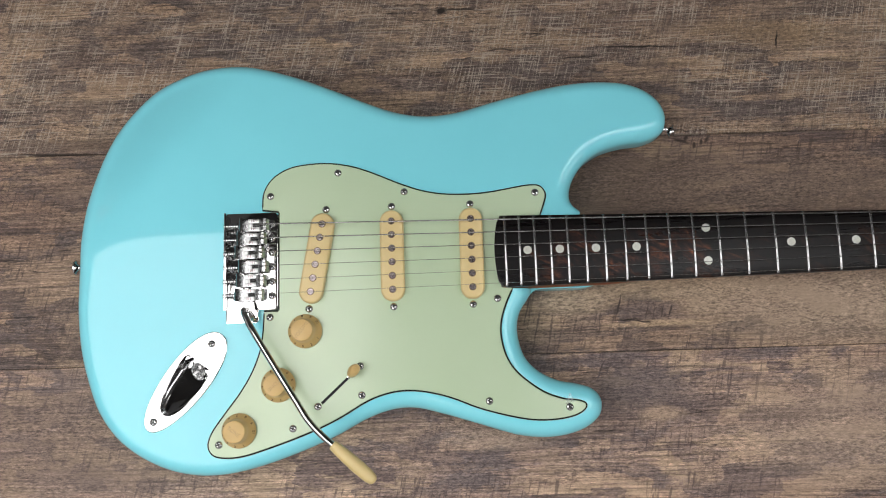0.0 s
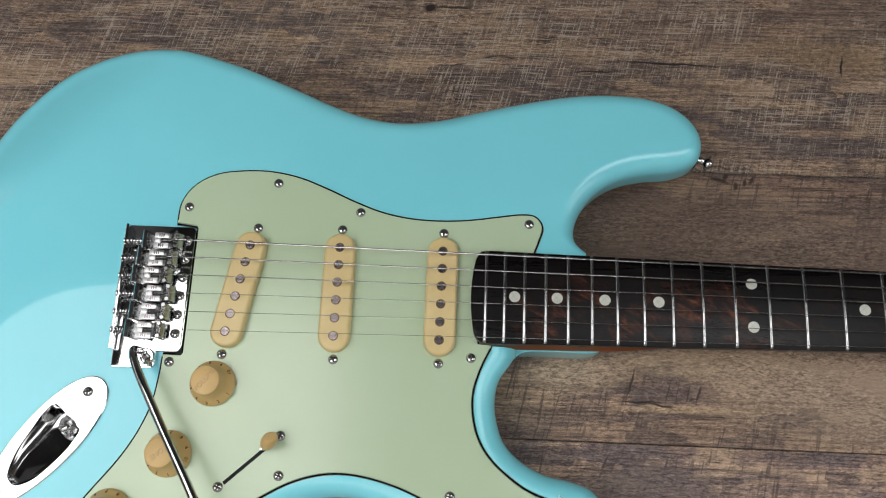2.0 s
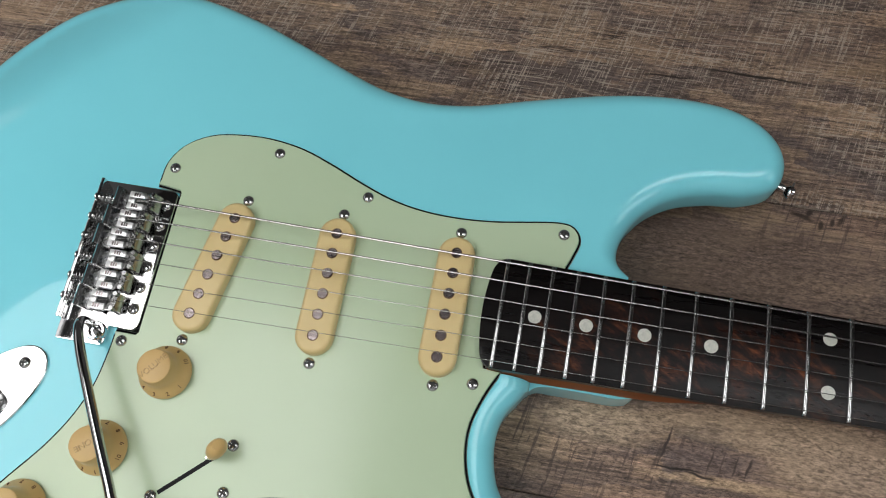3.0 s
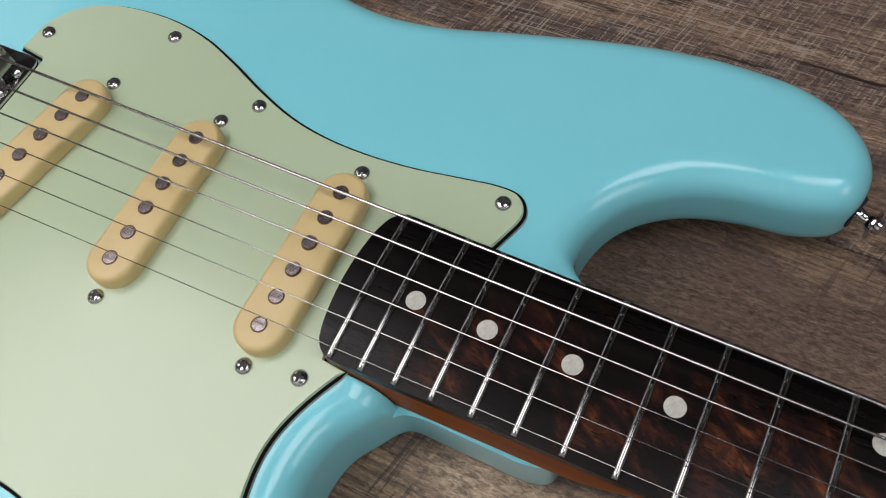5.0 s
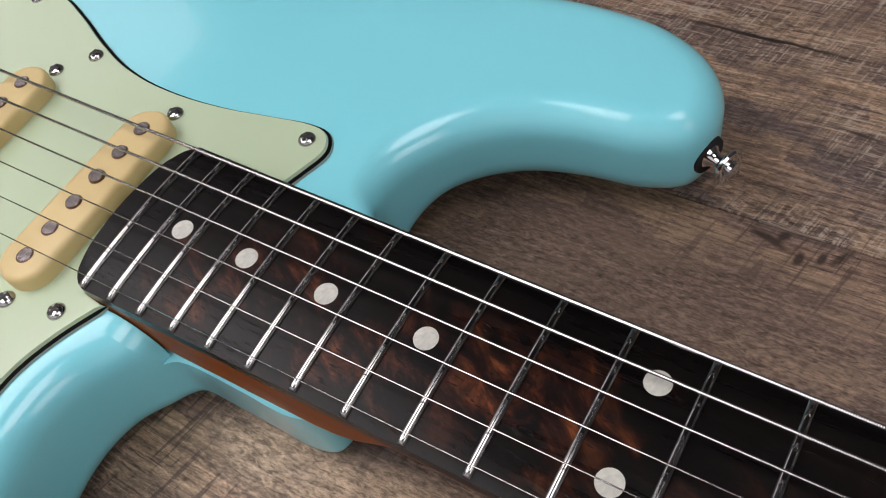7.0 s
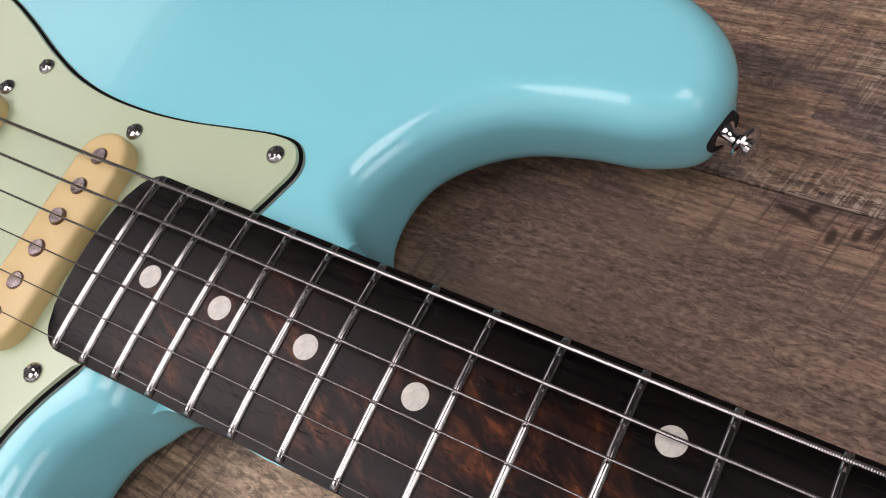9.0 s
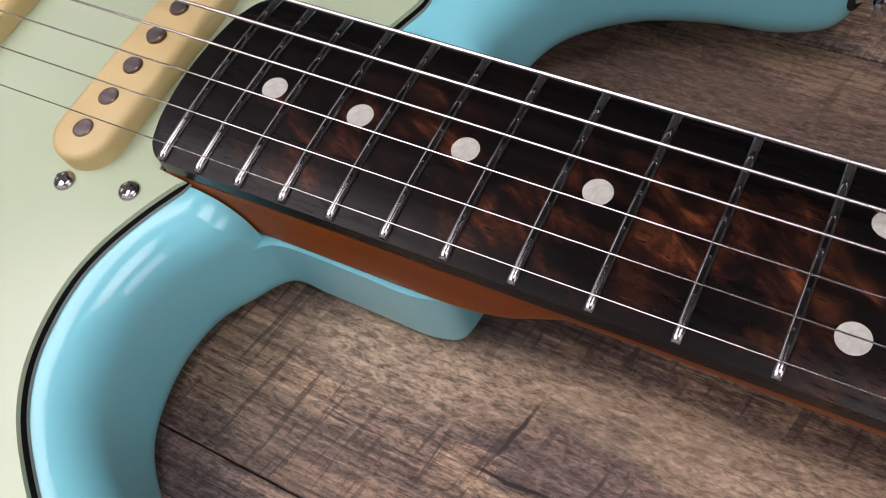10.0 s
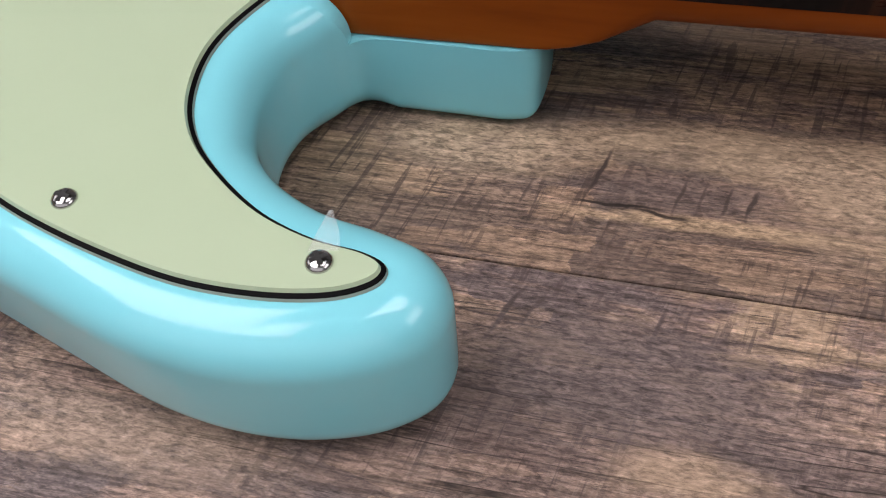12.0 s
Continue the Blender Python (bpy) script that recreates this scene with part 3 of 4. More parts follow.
def back_lift(x, y):
    """How far the hollowed back of the bass side stands off the floor."""
    a = max(0.0, min(1.0, (y - 0.036) / 0.030))
    b = max(0.0, min(1.0, (x + 0.06) / 0.14))
    return 0.0100 * a * a * (3 - 2 * a) * b * b * (3 - 2 * b)


def edge_radius(x, y):
    """The rounding of the body's edge: wide, but tight where the neck heel sits."""
    if x > 0.203 and -0.034 < y < 0.042:
        a = max(0, min(1, (x - 0.203) / 0.012)) if y < 0 else max(0, min(1, (0.042 - y) / 0.01))
        return 0.0112 * (1 - a) + 0.0034 * a
    return 0.0112


def guitar_body():
    line = ring_curve(mm(LOWER_BOUT + BASS_WAIST + BASS_HORN + HEEL + TREBLE_HORN + TREBLE_SIDE), 7)
    out = outward(line)
    # smooth the normals a little so that the roundings stay even
    k = len(line)
    for _ in range(2):
        out = [(out[i - 1] + out[i] * 2 + out[(i + 1) % k]).normalized() for i in range(k)]
    rad = [edge_radius(p.x, p.y) for p in line]
    for _ in range(4):
        rad = [(rad[i - 1] + rad[i] + rad[(i + 1) % k]) / 3 for i in range(k)]
    low = [max(1.12 * r, 0.006) for r in rad]
    top = [TOP - arm_slope(p.x - n.x * r, p.y - n.y * r) for p, n, r in zip(line, out, rad)]
    bm = bmesh.new()
    rings = []
    steps = 9
    for s in range(steps + 1):           # lower edge
        a = s / steps * math.pi / 2
        rings.append([(p.x - n.x * r * (1 - math.sin(a)), p.y - n.y * r * (1 - math.sin(a)), back_lift(p.x, p.y) + r * (1 - math.cos(a))) for p, n, r in zip(line, out, low)])
    for s in range(steps + 1):           # upper edge
        a = s / steps * math.pi / 2
        rings.append([(p.x - n.x * r * (1 - math.cos(a)), p.y - n.y * r * (1 - math.cos(a)), z - r + r * math.sin(a)) for p, n, r, z in zip(line, out, rad, top)])
    vs = stack(bm, rings, False, False)
    inner = [Vector(v.co.xy) for v in vs[-1]]
    # face: a fine even net inside the rounded edge
    step = 0.005
    net = []
    poly = inner

    def inside(q):
        hit = False
        near = 1.0
        for i in range(len(poly)):
            a, b = poly[i - 1], poly[i]
            if (a.y > q.y) != (b.y > q.y) and q.x < (b.x - a.x) * (q.y - a.y) / (b.y - a.y) + a.x:
                hit = not hit
            near = min(near, (a - q).length_squared)
        return hit and near > 0.0028 ** 2

    for i in range(-32, 66):
        for j in range(-34, 35):
            q = Vector((i * step, j * step + (i % 2) * step / 2))
            if inside(q):
                net.append(q)
    from_edges = [(i, (i + 1) % len(inner)) for i in range(len(inner))]
    pts, _, faces, *_ = delaunay_2d_cdt(inner + net, from_edges, [], 1, 1e-7)
    for ring, height in ((vs[-1], lambda x, y: TOP - arm_slope(x, y)), (vs[0], back_lift)):
        vmap = [ring[i] if i < len(inner) else bm.verts.new((p.x, p.y, height(p.x, p.y))) for i, p in enumerate(pts)]
        for f in faces:
            try:
                bm.faces.new([vmap[i] for i in f])
            except ValueError:
                pass
    bmesh.ops.recalc_face_normals(bm, faces=bm.faces)
    return bm


def cut_away(ob, cutters):
    """Carve cutters out of a mesh object for good."""
    tools = []
    for bm in cutters:
        me = bpy.data.meshes.new("cutter")
        bm.to_mesh(me)
        bm.free()
        me.materials.append(ob.data.materials[0])
        tool = new("cutter", me)
        tools.append(tool)
        mod = ob.modifiers.new("carve", "BOOLEAN")
        mod.operation, mod.object, mod.solver = "DIFFERENCE", tool, "EXACT"
    deps = bpy.context.evaluated_depsgraph_get()
    deps.update()
    done = bpy.data.meshes.new_from_object(ob.evaluated_get(deps))
    ob.modifiers.clear()
    ob.data = done
    for tool in tools:
        bpy.data.objects.remove(tool)
    bm = bmesh.new()
    bm.from_mesh(done)
    for f in bm.faces:
        f.smooth = True
    for e in bm.edges:
        if len(e.link_faces) == 2:
            e.smooth = e.calc_face_angle(0) < math.radians(32)
    bm.to_mesh(done)
    bm.free()


def cup_outline():
    """The jack recess: blunt towards the bridge, pointed towards the rim."""
    return ring_curve(mm([(-61.5, -70.5), (-52.5, -76.5), (-44.5, -83), (-48, -92), (-57, -103.5), (-68, -113.5), (-76.5, -116), (-81, -112), (-79.5, -101), (-73, -87)]), 6)


POCKET = mm([(174.5, 27.8), (240.6, 26.7), (241.2, 50), (300, 50), (300, -24.5), (206.5, -27.2), (174.5, -27.8)])


def ledge_cut():
    """What is taken off above the heel on the treble side, so that the edge runs down along the neck."""
    arc = [math.pi / 2 * k / 16 for k in range(17)]
    side = [(0.1855, 0.09), (0.1862, 0.0447)] + [(0.1866 + 0.0146 * math.sin(f), 0.0292 + 0.0153 * math.cos(f)) for f in arc] + [(0.2014, 0.0286), (0.31, 0.0286), (0.31, 0.09)]
    bm = bmesh.new()
    stack(bm, [[(x, -0.055, z) for x, z in side], [(x, -0.0250, z) for x, z in side]])
    bmesh.ops.recalc_face_normals(bm, faces=bm.faces)
    return bm


body = part("body", guitar_body(), BLUE, guitar, "glossy surf blue lacquered body with two horns")
cut_away(body, [slab(POCKET, 0.0286, 0.09), ledge_cut(), slab(cup_outline(), 0.018, 0.09), box(-0.027, -0.012, -0.034, 0.034, 0.035, 0.09)])

# scratch plate: three plies, each a little wider than the one above
GUARD_UPPER = [(-4.8, 39.0), (-3.6, 53.0), (3.5, 64.2), (16, 71.5), (31, 74.2), (48, 74.4), (66, 71.2), (84, 64.5), (101, 57.0), (118, 50.8), (135, 47.4), (153, 46.5), (171, 47.6), (188, 50.2), (202, 52.2), (210.5, 51.1), (214.6, 44.6), (212.3, 35.6), (209.3, 27.6)]
GUARD_POCKET = [(178.5, 28), (176, 10), (176, -10), (178.5, -26.6)]
GUARD_HORN = [(186.6, -27.0), (180.5, -40), (176.6, -53), (176.3, -65), (179.5, -78.5), (186, -89.5), (196, -98.8), (208, -106.8), (221, -111.5), (232, -113.0), (237.3, -115.5), (236, -119.8), (228, -124.0), (214, -126.3), (197, -126.0)]
GUARD_LOWER = [(177, -122.0), (157, -116.1), (138, -108.5), (122, -104.1), (107, -102.1), (92, -103.3), (75, -108.8), (55, -120.1), (38, -128.1), (19, -135.4), (-0.5, -141.8), (-17.5, -146.6), (-30.5, -147.8), (-40.5, -145.8), (-44.8, -139.1), (-42.0, -129.1), (-32.5, -115.6), (-20.5, -99.6), (-11.6, -84), (-5.9, -68), (-3.8, -52), (-3.2, -39.5)]


def guard_outline():
    """Smooth runs, joined with true corners at the neck and at the bridge."""
    def run(points, n=5):
        p = mm(points)
        ext = [p[0] * 2 - p[1]] + p + [p[-1] * 2 - p[-2]]
        res = []
        for i in range(1, len(ext) - 2):
            a, b, c, d = ext[i - 1:i + 3]
            for s in range(n):
                t = s / n
                res.append(0.5 * (2 * b + (c - a) * t + (2 * a - 5 * b + 4 * c - d) * t * t + (3 * b - a - 3 * c + d) * t ** 3))
        return res + [p[-1]]
    bridge = mm([(7.4, -39.6), (8.0, -38.8), (8.0, 36.4), (7.4, 37.4)])
    return run(GUARD_UPPER) + mm(GUARD_POCKET) + run(GUARD_HORN + GUARD_LOWER) + bridge


def ply(line, z0, z1, d0, d1):
    bm = bmesh.new()
    stack(bm, [[(p.x, p.y, z0) for p in grown(line, d0)], [(p.x, p.y, z1) for p in grown(line, d1)]])
    bmesh.ops.recalc_face_normals(bm, faces=bm.faces)
    return bm


line = guard_outline()
guard = part("scratch_plate", ply(line, TOP + 0.0014, GUARD, -0.0004, -0.0008), MINT, guitar, "mint green three-ply plastic scratch plate")
part("black_ply", ply(line, TOP + 0.0008, TOP + 0.0014, 0.0006, -0.0003), BLACK, guard, "thin black middle ply")
part("pale_ply", ply(line, TOP + 0.0001, TOP + 0.0008, 0.0009, 0.0006), WHITE, guard, "pale lower ply")


# ---- screws ----
def screw_head(r=0.0029, h=0.0016):
    """A domed cross-head screw; dark bars on the dome stand for its shaded cross."""
    bm = lathe([(r, 0), (r, h * 0.18), (r * 0.93, h * 0.44), (r * 0.76, h * 0.74), (r * 0.5, h * 0.93), (r * 0.25, h * 0.99), (0, h)], 24)
    return bm


def screw_cross(r=0.0029, h=0.0016):
    # the recess has no depth: its shade is drawn as dark bars
    a = box(-r * 0.62, r * 0.62, -r * 0.17, r * 0.17, h * 0.55, h * 1.03)
    b = box(-r * 0.17, r * 0.17, -r * 0.62, r * 0.62, h * 0.55, h * 1.06)
    c = lathe([(r * 0.28, h * 0.6), (r * 0.28, h * 1.07)], 10)
    return merged(a, b, c)


HEAD = mesh_of("screw", screw_head(), SCREW)
CROSS = mesh_of("cross_shade", screw_cross(), DARK)
SMALL_HEAD = mesh_of("screw", screw_head(0.0026, 0.0015), SCREW)
SMALL_CROSS = mesh_of("cross_shade", screw_cross(0.0026, 0.0015), DARK)
turns = random.Random(4)


def screw(parent, x, y, z, name="screw", small=False):
    s = part(name, SMALL_HEAD if small else HEAD, SCREW, parent, "", pose(x, y, z, 0, 0, turns.uniform(0, 90)))
    part("cross_shade", SMALL_CROSS if small else CROSS, DARK, s)
    return s


for x, y in ((1.6, 49.5), (54.3, 66.5), (105.5, 49.8), (206.5, 46), (174.5, -35.2), (225, -117.6), (165.5, -111.6), (70.5, -104.6), (18.8, -127.6), (-36.4, -138), (1.5, -44.3)):
    screw(guitar, x / 1000, y / 1000, GUARD, "plate_screw")


# ---- pickups ----
def capsule(length, width, n=12):
    r, h = width / 2, length / 2 - width / 2
    pts = [Vector((r * math.cos(a), h + r * math.sin(a))) for a in (math.pi * i / n for i in range(n + 1))]
    return pts + [Vector((r * math.cos(a), -h + r * math.sin(a))) for a in (math.pi + math.pi * i / n for i in range(n + 1))]


COVER = mesh_of("pickup_cover", slab(capsule(0.0700, 0.0182), 0, 0.0062, 0.0020, 5), CREAM)
POLE_M = mesh_of("pole_piece", lathe([(0.00245, 0), (0.00245, 0.0006), (0.0023, 0.00080), (0, 0.00083)], 20), POLE)
POLE_RIM = mesh_of("pole_hole", lathe([(0.0028, 0), (0.0028, 0.00012)], 18), INK)


def pickup(x, y, turn, lift):
    m = pose(x, y, GUARD, 0, 0, turn)
    root = part("pickup", COVER, CREAM, guitar, "cream plastic pickup cover with six pole pieces", m @ pose(0, 0, lift - 0.0062))
    for i in range(6):
        py = 0.0262 - i * 0.01048
        dz = (0.0, 0.0002, 0.0006, 0.0003, -0.0002, -0.0003)[i]
        part("pole_hole", POLE_RIM, INK, root, "", (0, py, 0.0062))
        part("pole_piece", POLE_M, POLE, root, "", (0, py, 0.0060 + dz))
    for s in (1, -1):
        p = m @ Vector((0, s * 0.0388, 0))
        screw(guitar, p.x, p.y, GUARD, "pickup_screw")
    return root


pickup(0.038, -0.0005, -10.0, 0.0064)
pickup(0.0955, -0.0003, 0.2, 0.0061)
pickup(0.1560, -0.0003, 0.0, 0.0060)


# ---- knobs ----
KNOB = mesh_of("knob", lathe([(0.0126, 0), (0.0129, 0.0008), (0.0128, 0.0020), (0.0114, 0.0038), (0.0098, 0.0056), (0.0090, 0.0076), (0.0087, 0.0100), (0.0082, 0.0156), (0.0079, 0.0164), (0.0073, 0.0168), (0.0, 0.0168)], 48), GOLDEN)


def control(name, text, x, y, turn, dial):
    root = part(name, KNOB, GOLDEN, guitar, "aged cream plastic control knob with raised word and dial numbers", pose(x, y, GUARD + 0.0008, 0, 0, turn))
    lettering("raised_word", text, 0.0040, CREAM_SHADED, root, pose(0, 0, 0.0169))
    for i in range(10):
        a = dial - i * 33.0
        m = pose(0, 0, 0, 0, 0, a) @ pose(0, -0.01155, 0.00390) @ pose(0, 0, 0, 48, 0, 0)
        lettering("dial_number", str(i + 1), 0.0030, INK, root, m, 0.00012)
    return root


# darker than the knob: the raised letters' shading put into their colour
CREAM_SHADED = Mat("cream_relief_shade", (0.50, 0.33, 0.13), 0.45).m
control("volume_knob", "VOLUME", 0.0285, -0.0557, 52, 8)
control("tone_knob", "TONE", 0.0083, -0.0953, 222, 150)
control("tone_knob", "TONE", -0.0210, -0.1280, -38, 60)

# ---- selector switch ----
a0, a1 = Vector((0.0405, -0.1098)), Vector((0.0655, -0.0868))
ax = (a1 - a0).normalized()
deg = math.degrees(math.atan2(ax.y, ax.x))
mid = (a0 + a1) / 2
# flat black strip laid on the plate for the shade in the slot
selector = part("selector_switch", box(-0.0172, 0.0172, -0.0010, 0.0010, 0, 0.00012), FELT_AND_SLOT, guitar, "cream tipped blade selector switch in its slot", pose(mid.x, mid.y, GUARD, 0, 0, deg))
part("blade", box(0.0105, 0.0165, -0.0005, 0.0005, -0.001, 0.008), STEEL, selector, "steel blade")
tip = lathe([(0.0026, 0), (0.0035, 0.0015), (0.0046, 0.005), (0.0050, 0.0085), (0.0045, 0.0115), (0.0030, 0.0132), (0, 0.0136)], 20)
for v in tip.verts:
    v.co.y *= 0.8
part("switch_tip", tip, GOLDEN, selector, "rounded cream plastic tip", pose(0.0135, 0, 0.0045, 0, 30, 0))
for x, y in ((69.5, -83), (37.5, -112)):
    screw(guitar, x / 1000, y / 1000, GUARD, "switch_screw")

# ---- bridge ----
PLATE = TOP + 0.0030
plate_line = round_corners(mm([(-33.2, 36.6), (7.6, 36.6), (7.6, -38.4), (-7, -38.4), (-7, -48.4), (-32, -48.4), (-32, -38.4), (-33.2, -38.4)]), [0.0005, 0.004, 0.0045, 0.0008, 0.003, 0.0012, 0.0004, 0.0005], 6)
bridge = part("bridge_plate", slab(plate_line, PLATE - 0.0018, PLATE, 0.0004, 2), CHROME, guitar, "chrome tremolo bridge plate")
part("back_lip", box(-0.0334, -0.0316, -0.0384, 0.0366, PLATE - 0.0018, PLATE + 0.0038, 0.0004), CHROME, bridge, "upturned chrome rear lip")
for i in range(6):
    y = 0.0280 - i * 0.0112
    screw(guitar, 0.0030, y, PLATE, "bridge_screw")


def folded(strip, w, t=0.0011):
    """A folded strip of sheet metal, w to each side."""
    bm = bmesh.new()
    rows = []
    for i, (x, z) in enumerate(strip):
        x0, z0 = strip[max(i - 1, 0)]
        x1, z1 = strip[min(i + 1, len(strip) - 1)]
        d = Vector((x1 - x0, z1 - z0)).normalized()
        nx, nz = d.y * t, -d.x * t
        rows.append([(x, -w, z), (x, w, z), (x + nx, w, z + nz), (x + nx, -w, z + nz)])
    stack(bm, rows)
    bmesh.ops.recalc_face_normals(bm, faces=bm.faces)
    return bm


def bent_saddle():
    """A bent steel saddle: upright back, low bed and a raised, rounded front."""
    bed = folded([(-0.0178, 0.0030), (-0.0140, 0.0030), (-0.0132, 0.0046), (-0.0060, 0.0050), (-0.0030, 0.0074), (-0.0012, 0.0086), (0.0010, 0.0080), (0.0024, 0.0058), (0.0030, 0.0030)], 0.0044)
    back = folded([(-0.0172, 0.0006), (-0.0176, 0.0060), (-0.0181, 0.0086), (-0.0192, 0.0098)], 0.0050, 0.0012)
    return merged(bed, back)


SADDLE = mesh_of("saddle", bent_saddle(), SADDLE_BODY, 25)
BED = mesh_of("stamped_plate", merged(*[box(-0.0132, -0.0048, s * 0.0031 - 0.0016, s * 0.0031 + 0.0016, 0.0046, 0.0070, 0.0003) for s in (1, -1)], box(-0.0132, -0.0096, -0.0016, 0.0016, 0.0046, 0.0069, 0.0003)), NICKEL)
# dark block that stands for the shade down the string slot
SLOT = mesh_of("slot_shade", box(-0.0097, -0.0046, -0.0015, 0.0015, 0.0046, 0.0058), DARK)
GRUB = mesh_of("height_screw", merged(lathe([(0.0013, 0), (0.0013, 0.0098), (0.0011, 0.0102), (0, 0.0102)], 12), lathe([(0.0006, 0.0099), (0.0006, 0.01025)], 6)), SADDLE_STEEL)
BAR = mesh_of("stamped_mark", merged(*[box(-0.0010, 0.0010, k * 0.0012 - 0.0004, k * 0.0012 + 0.0004, 0, 0.00012) for k in (-1, 0, 1)]), POLE)


def coil(r, wire, length, loops):
    n = loops * 10
    return tube([(length * i / n, r * math.cos(2 * math.pi * i / 10), r * math.sin(2 * math.pi * i / 10)) for i in range(n + 1)], wire, 5)


SHIFT = (0.0012, -0.0004, -0.0018, 0.0010, -0.0006, -0.0020)
for i in range(6):
    y = 0.0259 - i * 0.01068
    root = part("saddle", SADDLE, SADDLE_BODY, guitar, "bent steel string saddle with stamped plates", (SHIFT[i] - 0.002, y, PLATE + 0.0002 + (0, 0.0006, 0.001, 0.001, 0.0006, 0)[i]))
    part("slot_shade", SLOT, DARK, root)
    part("stamped_plate", BED, NICKEL, root, "bright stamped nickel plates")
    for s in (1, -1):
        part("height_screw", GRUB, SADDLE_STEEL, root, "", (0.0003, s * 0.0036, -0.0001))
        part("stamped_mark", BAR, POLE, root, "", pose(-0.0090, s * 0.0030, 0.0070, 0, 0, 90))
    xs = SHIFT[i] - 0.020
    part("intonation_screw", merged(tube([(-0.0312, y, PLATE + 0.0038), (xs + 0.002, y, PLATE + 0.0038)], 0.0012, 10), moved(lathe([(0.0020, 0), (0.0020, 0.0006), (0.0015, 0.0012), (0, 0.0014)], 14, "x"), pose(-0.0322, y, PLATE + 0.0038, 0, 0, 180))), STEEL, guitar)
    part("saddle_spring", moved(coil(0.0020, 0.0004, max(0.004, xs + 0.0302), 6), pose(-0.0302, y, PLATE + 0.0038)), SADDLE_STEEL, guitar)

# tremolo arm: socket, bent rod and plastic grip
part("arm_socket", lathe([(0.0048, 0), (0.0048, 0.0022), (0.0043, 0.0028), (0.0034, 0.0028), (0.0032, 0.0008), (0, 0.0008)], 24), CHROME, guitar, "chrome arm socket", (-0.0115, -0.0420, PLATE))


def arc_path(points, n=6):
    p = [Vector(q) for q in points]
    ext = [p[0] * 2 - p[1]] + p + [p[-1] * 2 - p[-2]]
    res = []
    for i in range(1, len(ext) - 2):
        a, b, c, d = ext[i - 1:i + 3]
        for s in range(n):
            t = s / n
            res.append(0.5 * (2 * b + (c - a) * t + (2 * a - 5 * b + 4 * c - d) * t * t + (3 * b - a - 3 * c + d) * t ** 3))
    return res + [p[-1]]


ARM = [(-0.0168, -0.0385, 0.0500), (-0.0164, -0.0395, 0.0560), (-0.0140, -0.0438, 0.0615), (-0.0070, -0.0555, 0.0655), (0.0102, -0.0830, 0.0690), (0.0270, -0.1090, 0.0720), (0.0340, -0.1200, 0.0730), (0.0430, -0.1300, 0.0735), (0.0540, -0.1400, 0.0735)]
arm = part("tremolo_arm", tube(arc_path(ARM), 0.0024, 18), ARM_STEEL, guitar, "bent chrome tremolo arm")
g0, g1 = Vector((0.0520, -0.1382, 0.0735)), Vector((0.0820, -0.1648, 0.0730))
grip = [g0.lerp(g1, f) for f in (0, 0.02, 0.1, 0.3, 0.6, 0.85, 0.95, 0.99, 1.0)]
part("arm_grip", tube(grip, [0.0030, 0.0036, 0.0041, 0.0047, 0.0051, 0.0047, 0.0038, 0.0022, 0.0004], 18), CREAM, arm, "cream plastic grip")

# ---- jack plate ----
pa, pb = Vector((-0.0905, -0.1262)), Vector((-0.0352, -0.0560))
along = (pb - pa)
length = along.length
u = along.normalized()
w = Vector((-u.y, u.x))
jack_line = []
for k in range(56):
    f = 2 * math.pi * k / 56
    wide = math.copysign(abs(math.sin(f)) ** 0.92, math.sin(f)) * 0.0166 * (1 + 0.10 * math.cos(f))
    jack_line.append(pa + u * (length * (0.5 + 0.5 * math.cos(f))) + w * wide)
JZ = TOP + 0.0003
bm = bmesh.new()
outer_low = [(p.x, p.y, TOP - 0.0002) for p in jack_line]
outer_top = [(p.x, p.y, JZ + 0.0008) for p in jack_line]
outer_in = [(p.x, p.y, JZ + 0.0013) for p in grown(jack_line, -0.0006)]
vs = stack(bm, [outer_low, outer_top, outer_in], False, False)
cup = cup_outline()
lip = [bm.verts.new((p.x, p.y, JZ + 0.0013)) for p in cup]
rim = vs[-1]
edges = [bm.edges.get((rim[i], rim[(i + 1) % len(rim)])) for i in range(len(rim))]
edges += [bm.edges.new((lip[i], lip[(i + 1) % len(lip)])) for i in range(len(lip))]
bmesh.ops.triangle_fill(bm, use_beauty=True, edges=edges)
bmesh.ops.recalc_face_normals(bm, faces=bm.faces)
jack = part("jack_plate", bm, CHROME, guitar, "chrome boat-shaped output jack plate")
front = Vector((-0.0525, -0.0765))
bm = bmesh.new()
rings = [[(p.x, p.y, JZ + 0.0013) for p in cup]]
for s in range(1, 8):
    f = s / 8
    sunk = []
    for p in grown(cup, -0.0005 - 0.0030 * f * f):
        near = max(0.0, 1 - (p - front).length / 0.048)
        sunk.append((p.x, p.y, JZ + 0.0013 - (0.0035 + 0.016 * near) * math.sin(f * math.pi / 2)))
    rings.append(sunk)
stack(bm, rings, False, True)
bmesh.ops.recalc_face_normals(bm, faces=bm.faces)
bmesh.ops.reverse_faces(bm, faces=bm.faces)
part("jack_recess", bm, CHROME, jack, "deep chrome recess")
part("jack_socket", merged(lathe([(0.0058, 0), (0.0058, 0.002), (0.0042, 0.0022), (0.0042, 0.0042), (0.0030, 0.0044), (0.0030, 0.002), (0, 0.002)], 20)), STEEL, jack, "round steel jack socket", Matrix.Translation((-0.0555, -0.0815, 0.0352)) @ pose(0, 0, 0, 0, 0, math.degrees(math.atan2(u.y, u.x))) @ pose(0, 0, 0, 0, -38, 0))
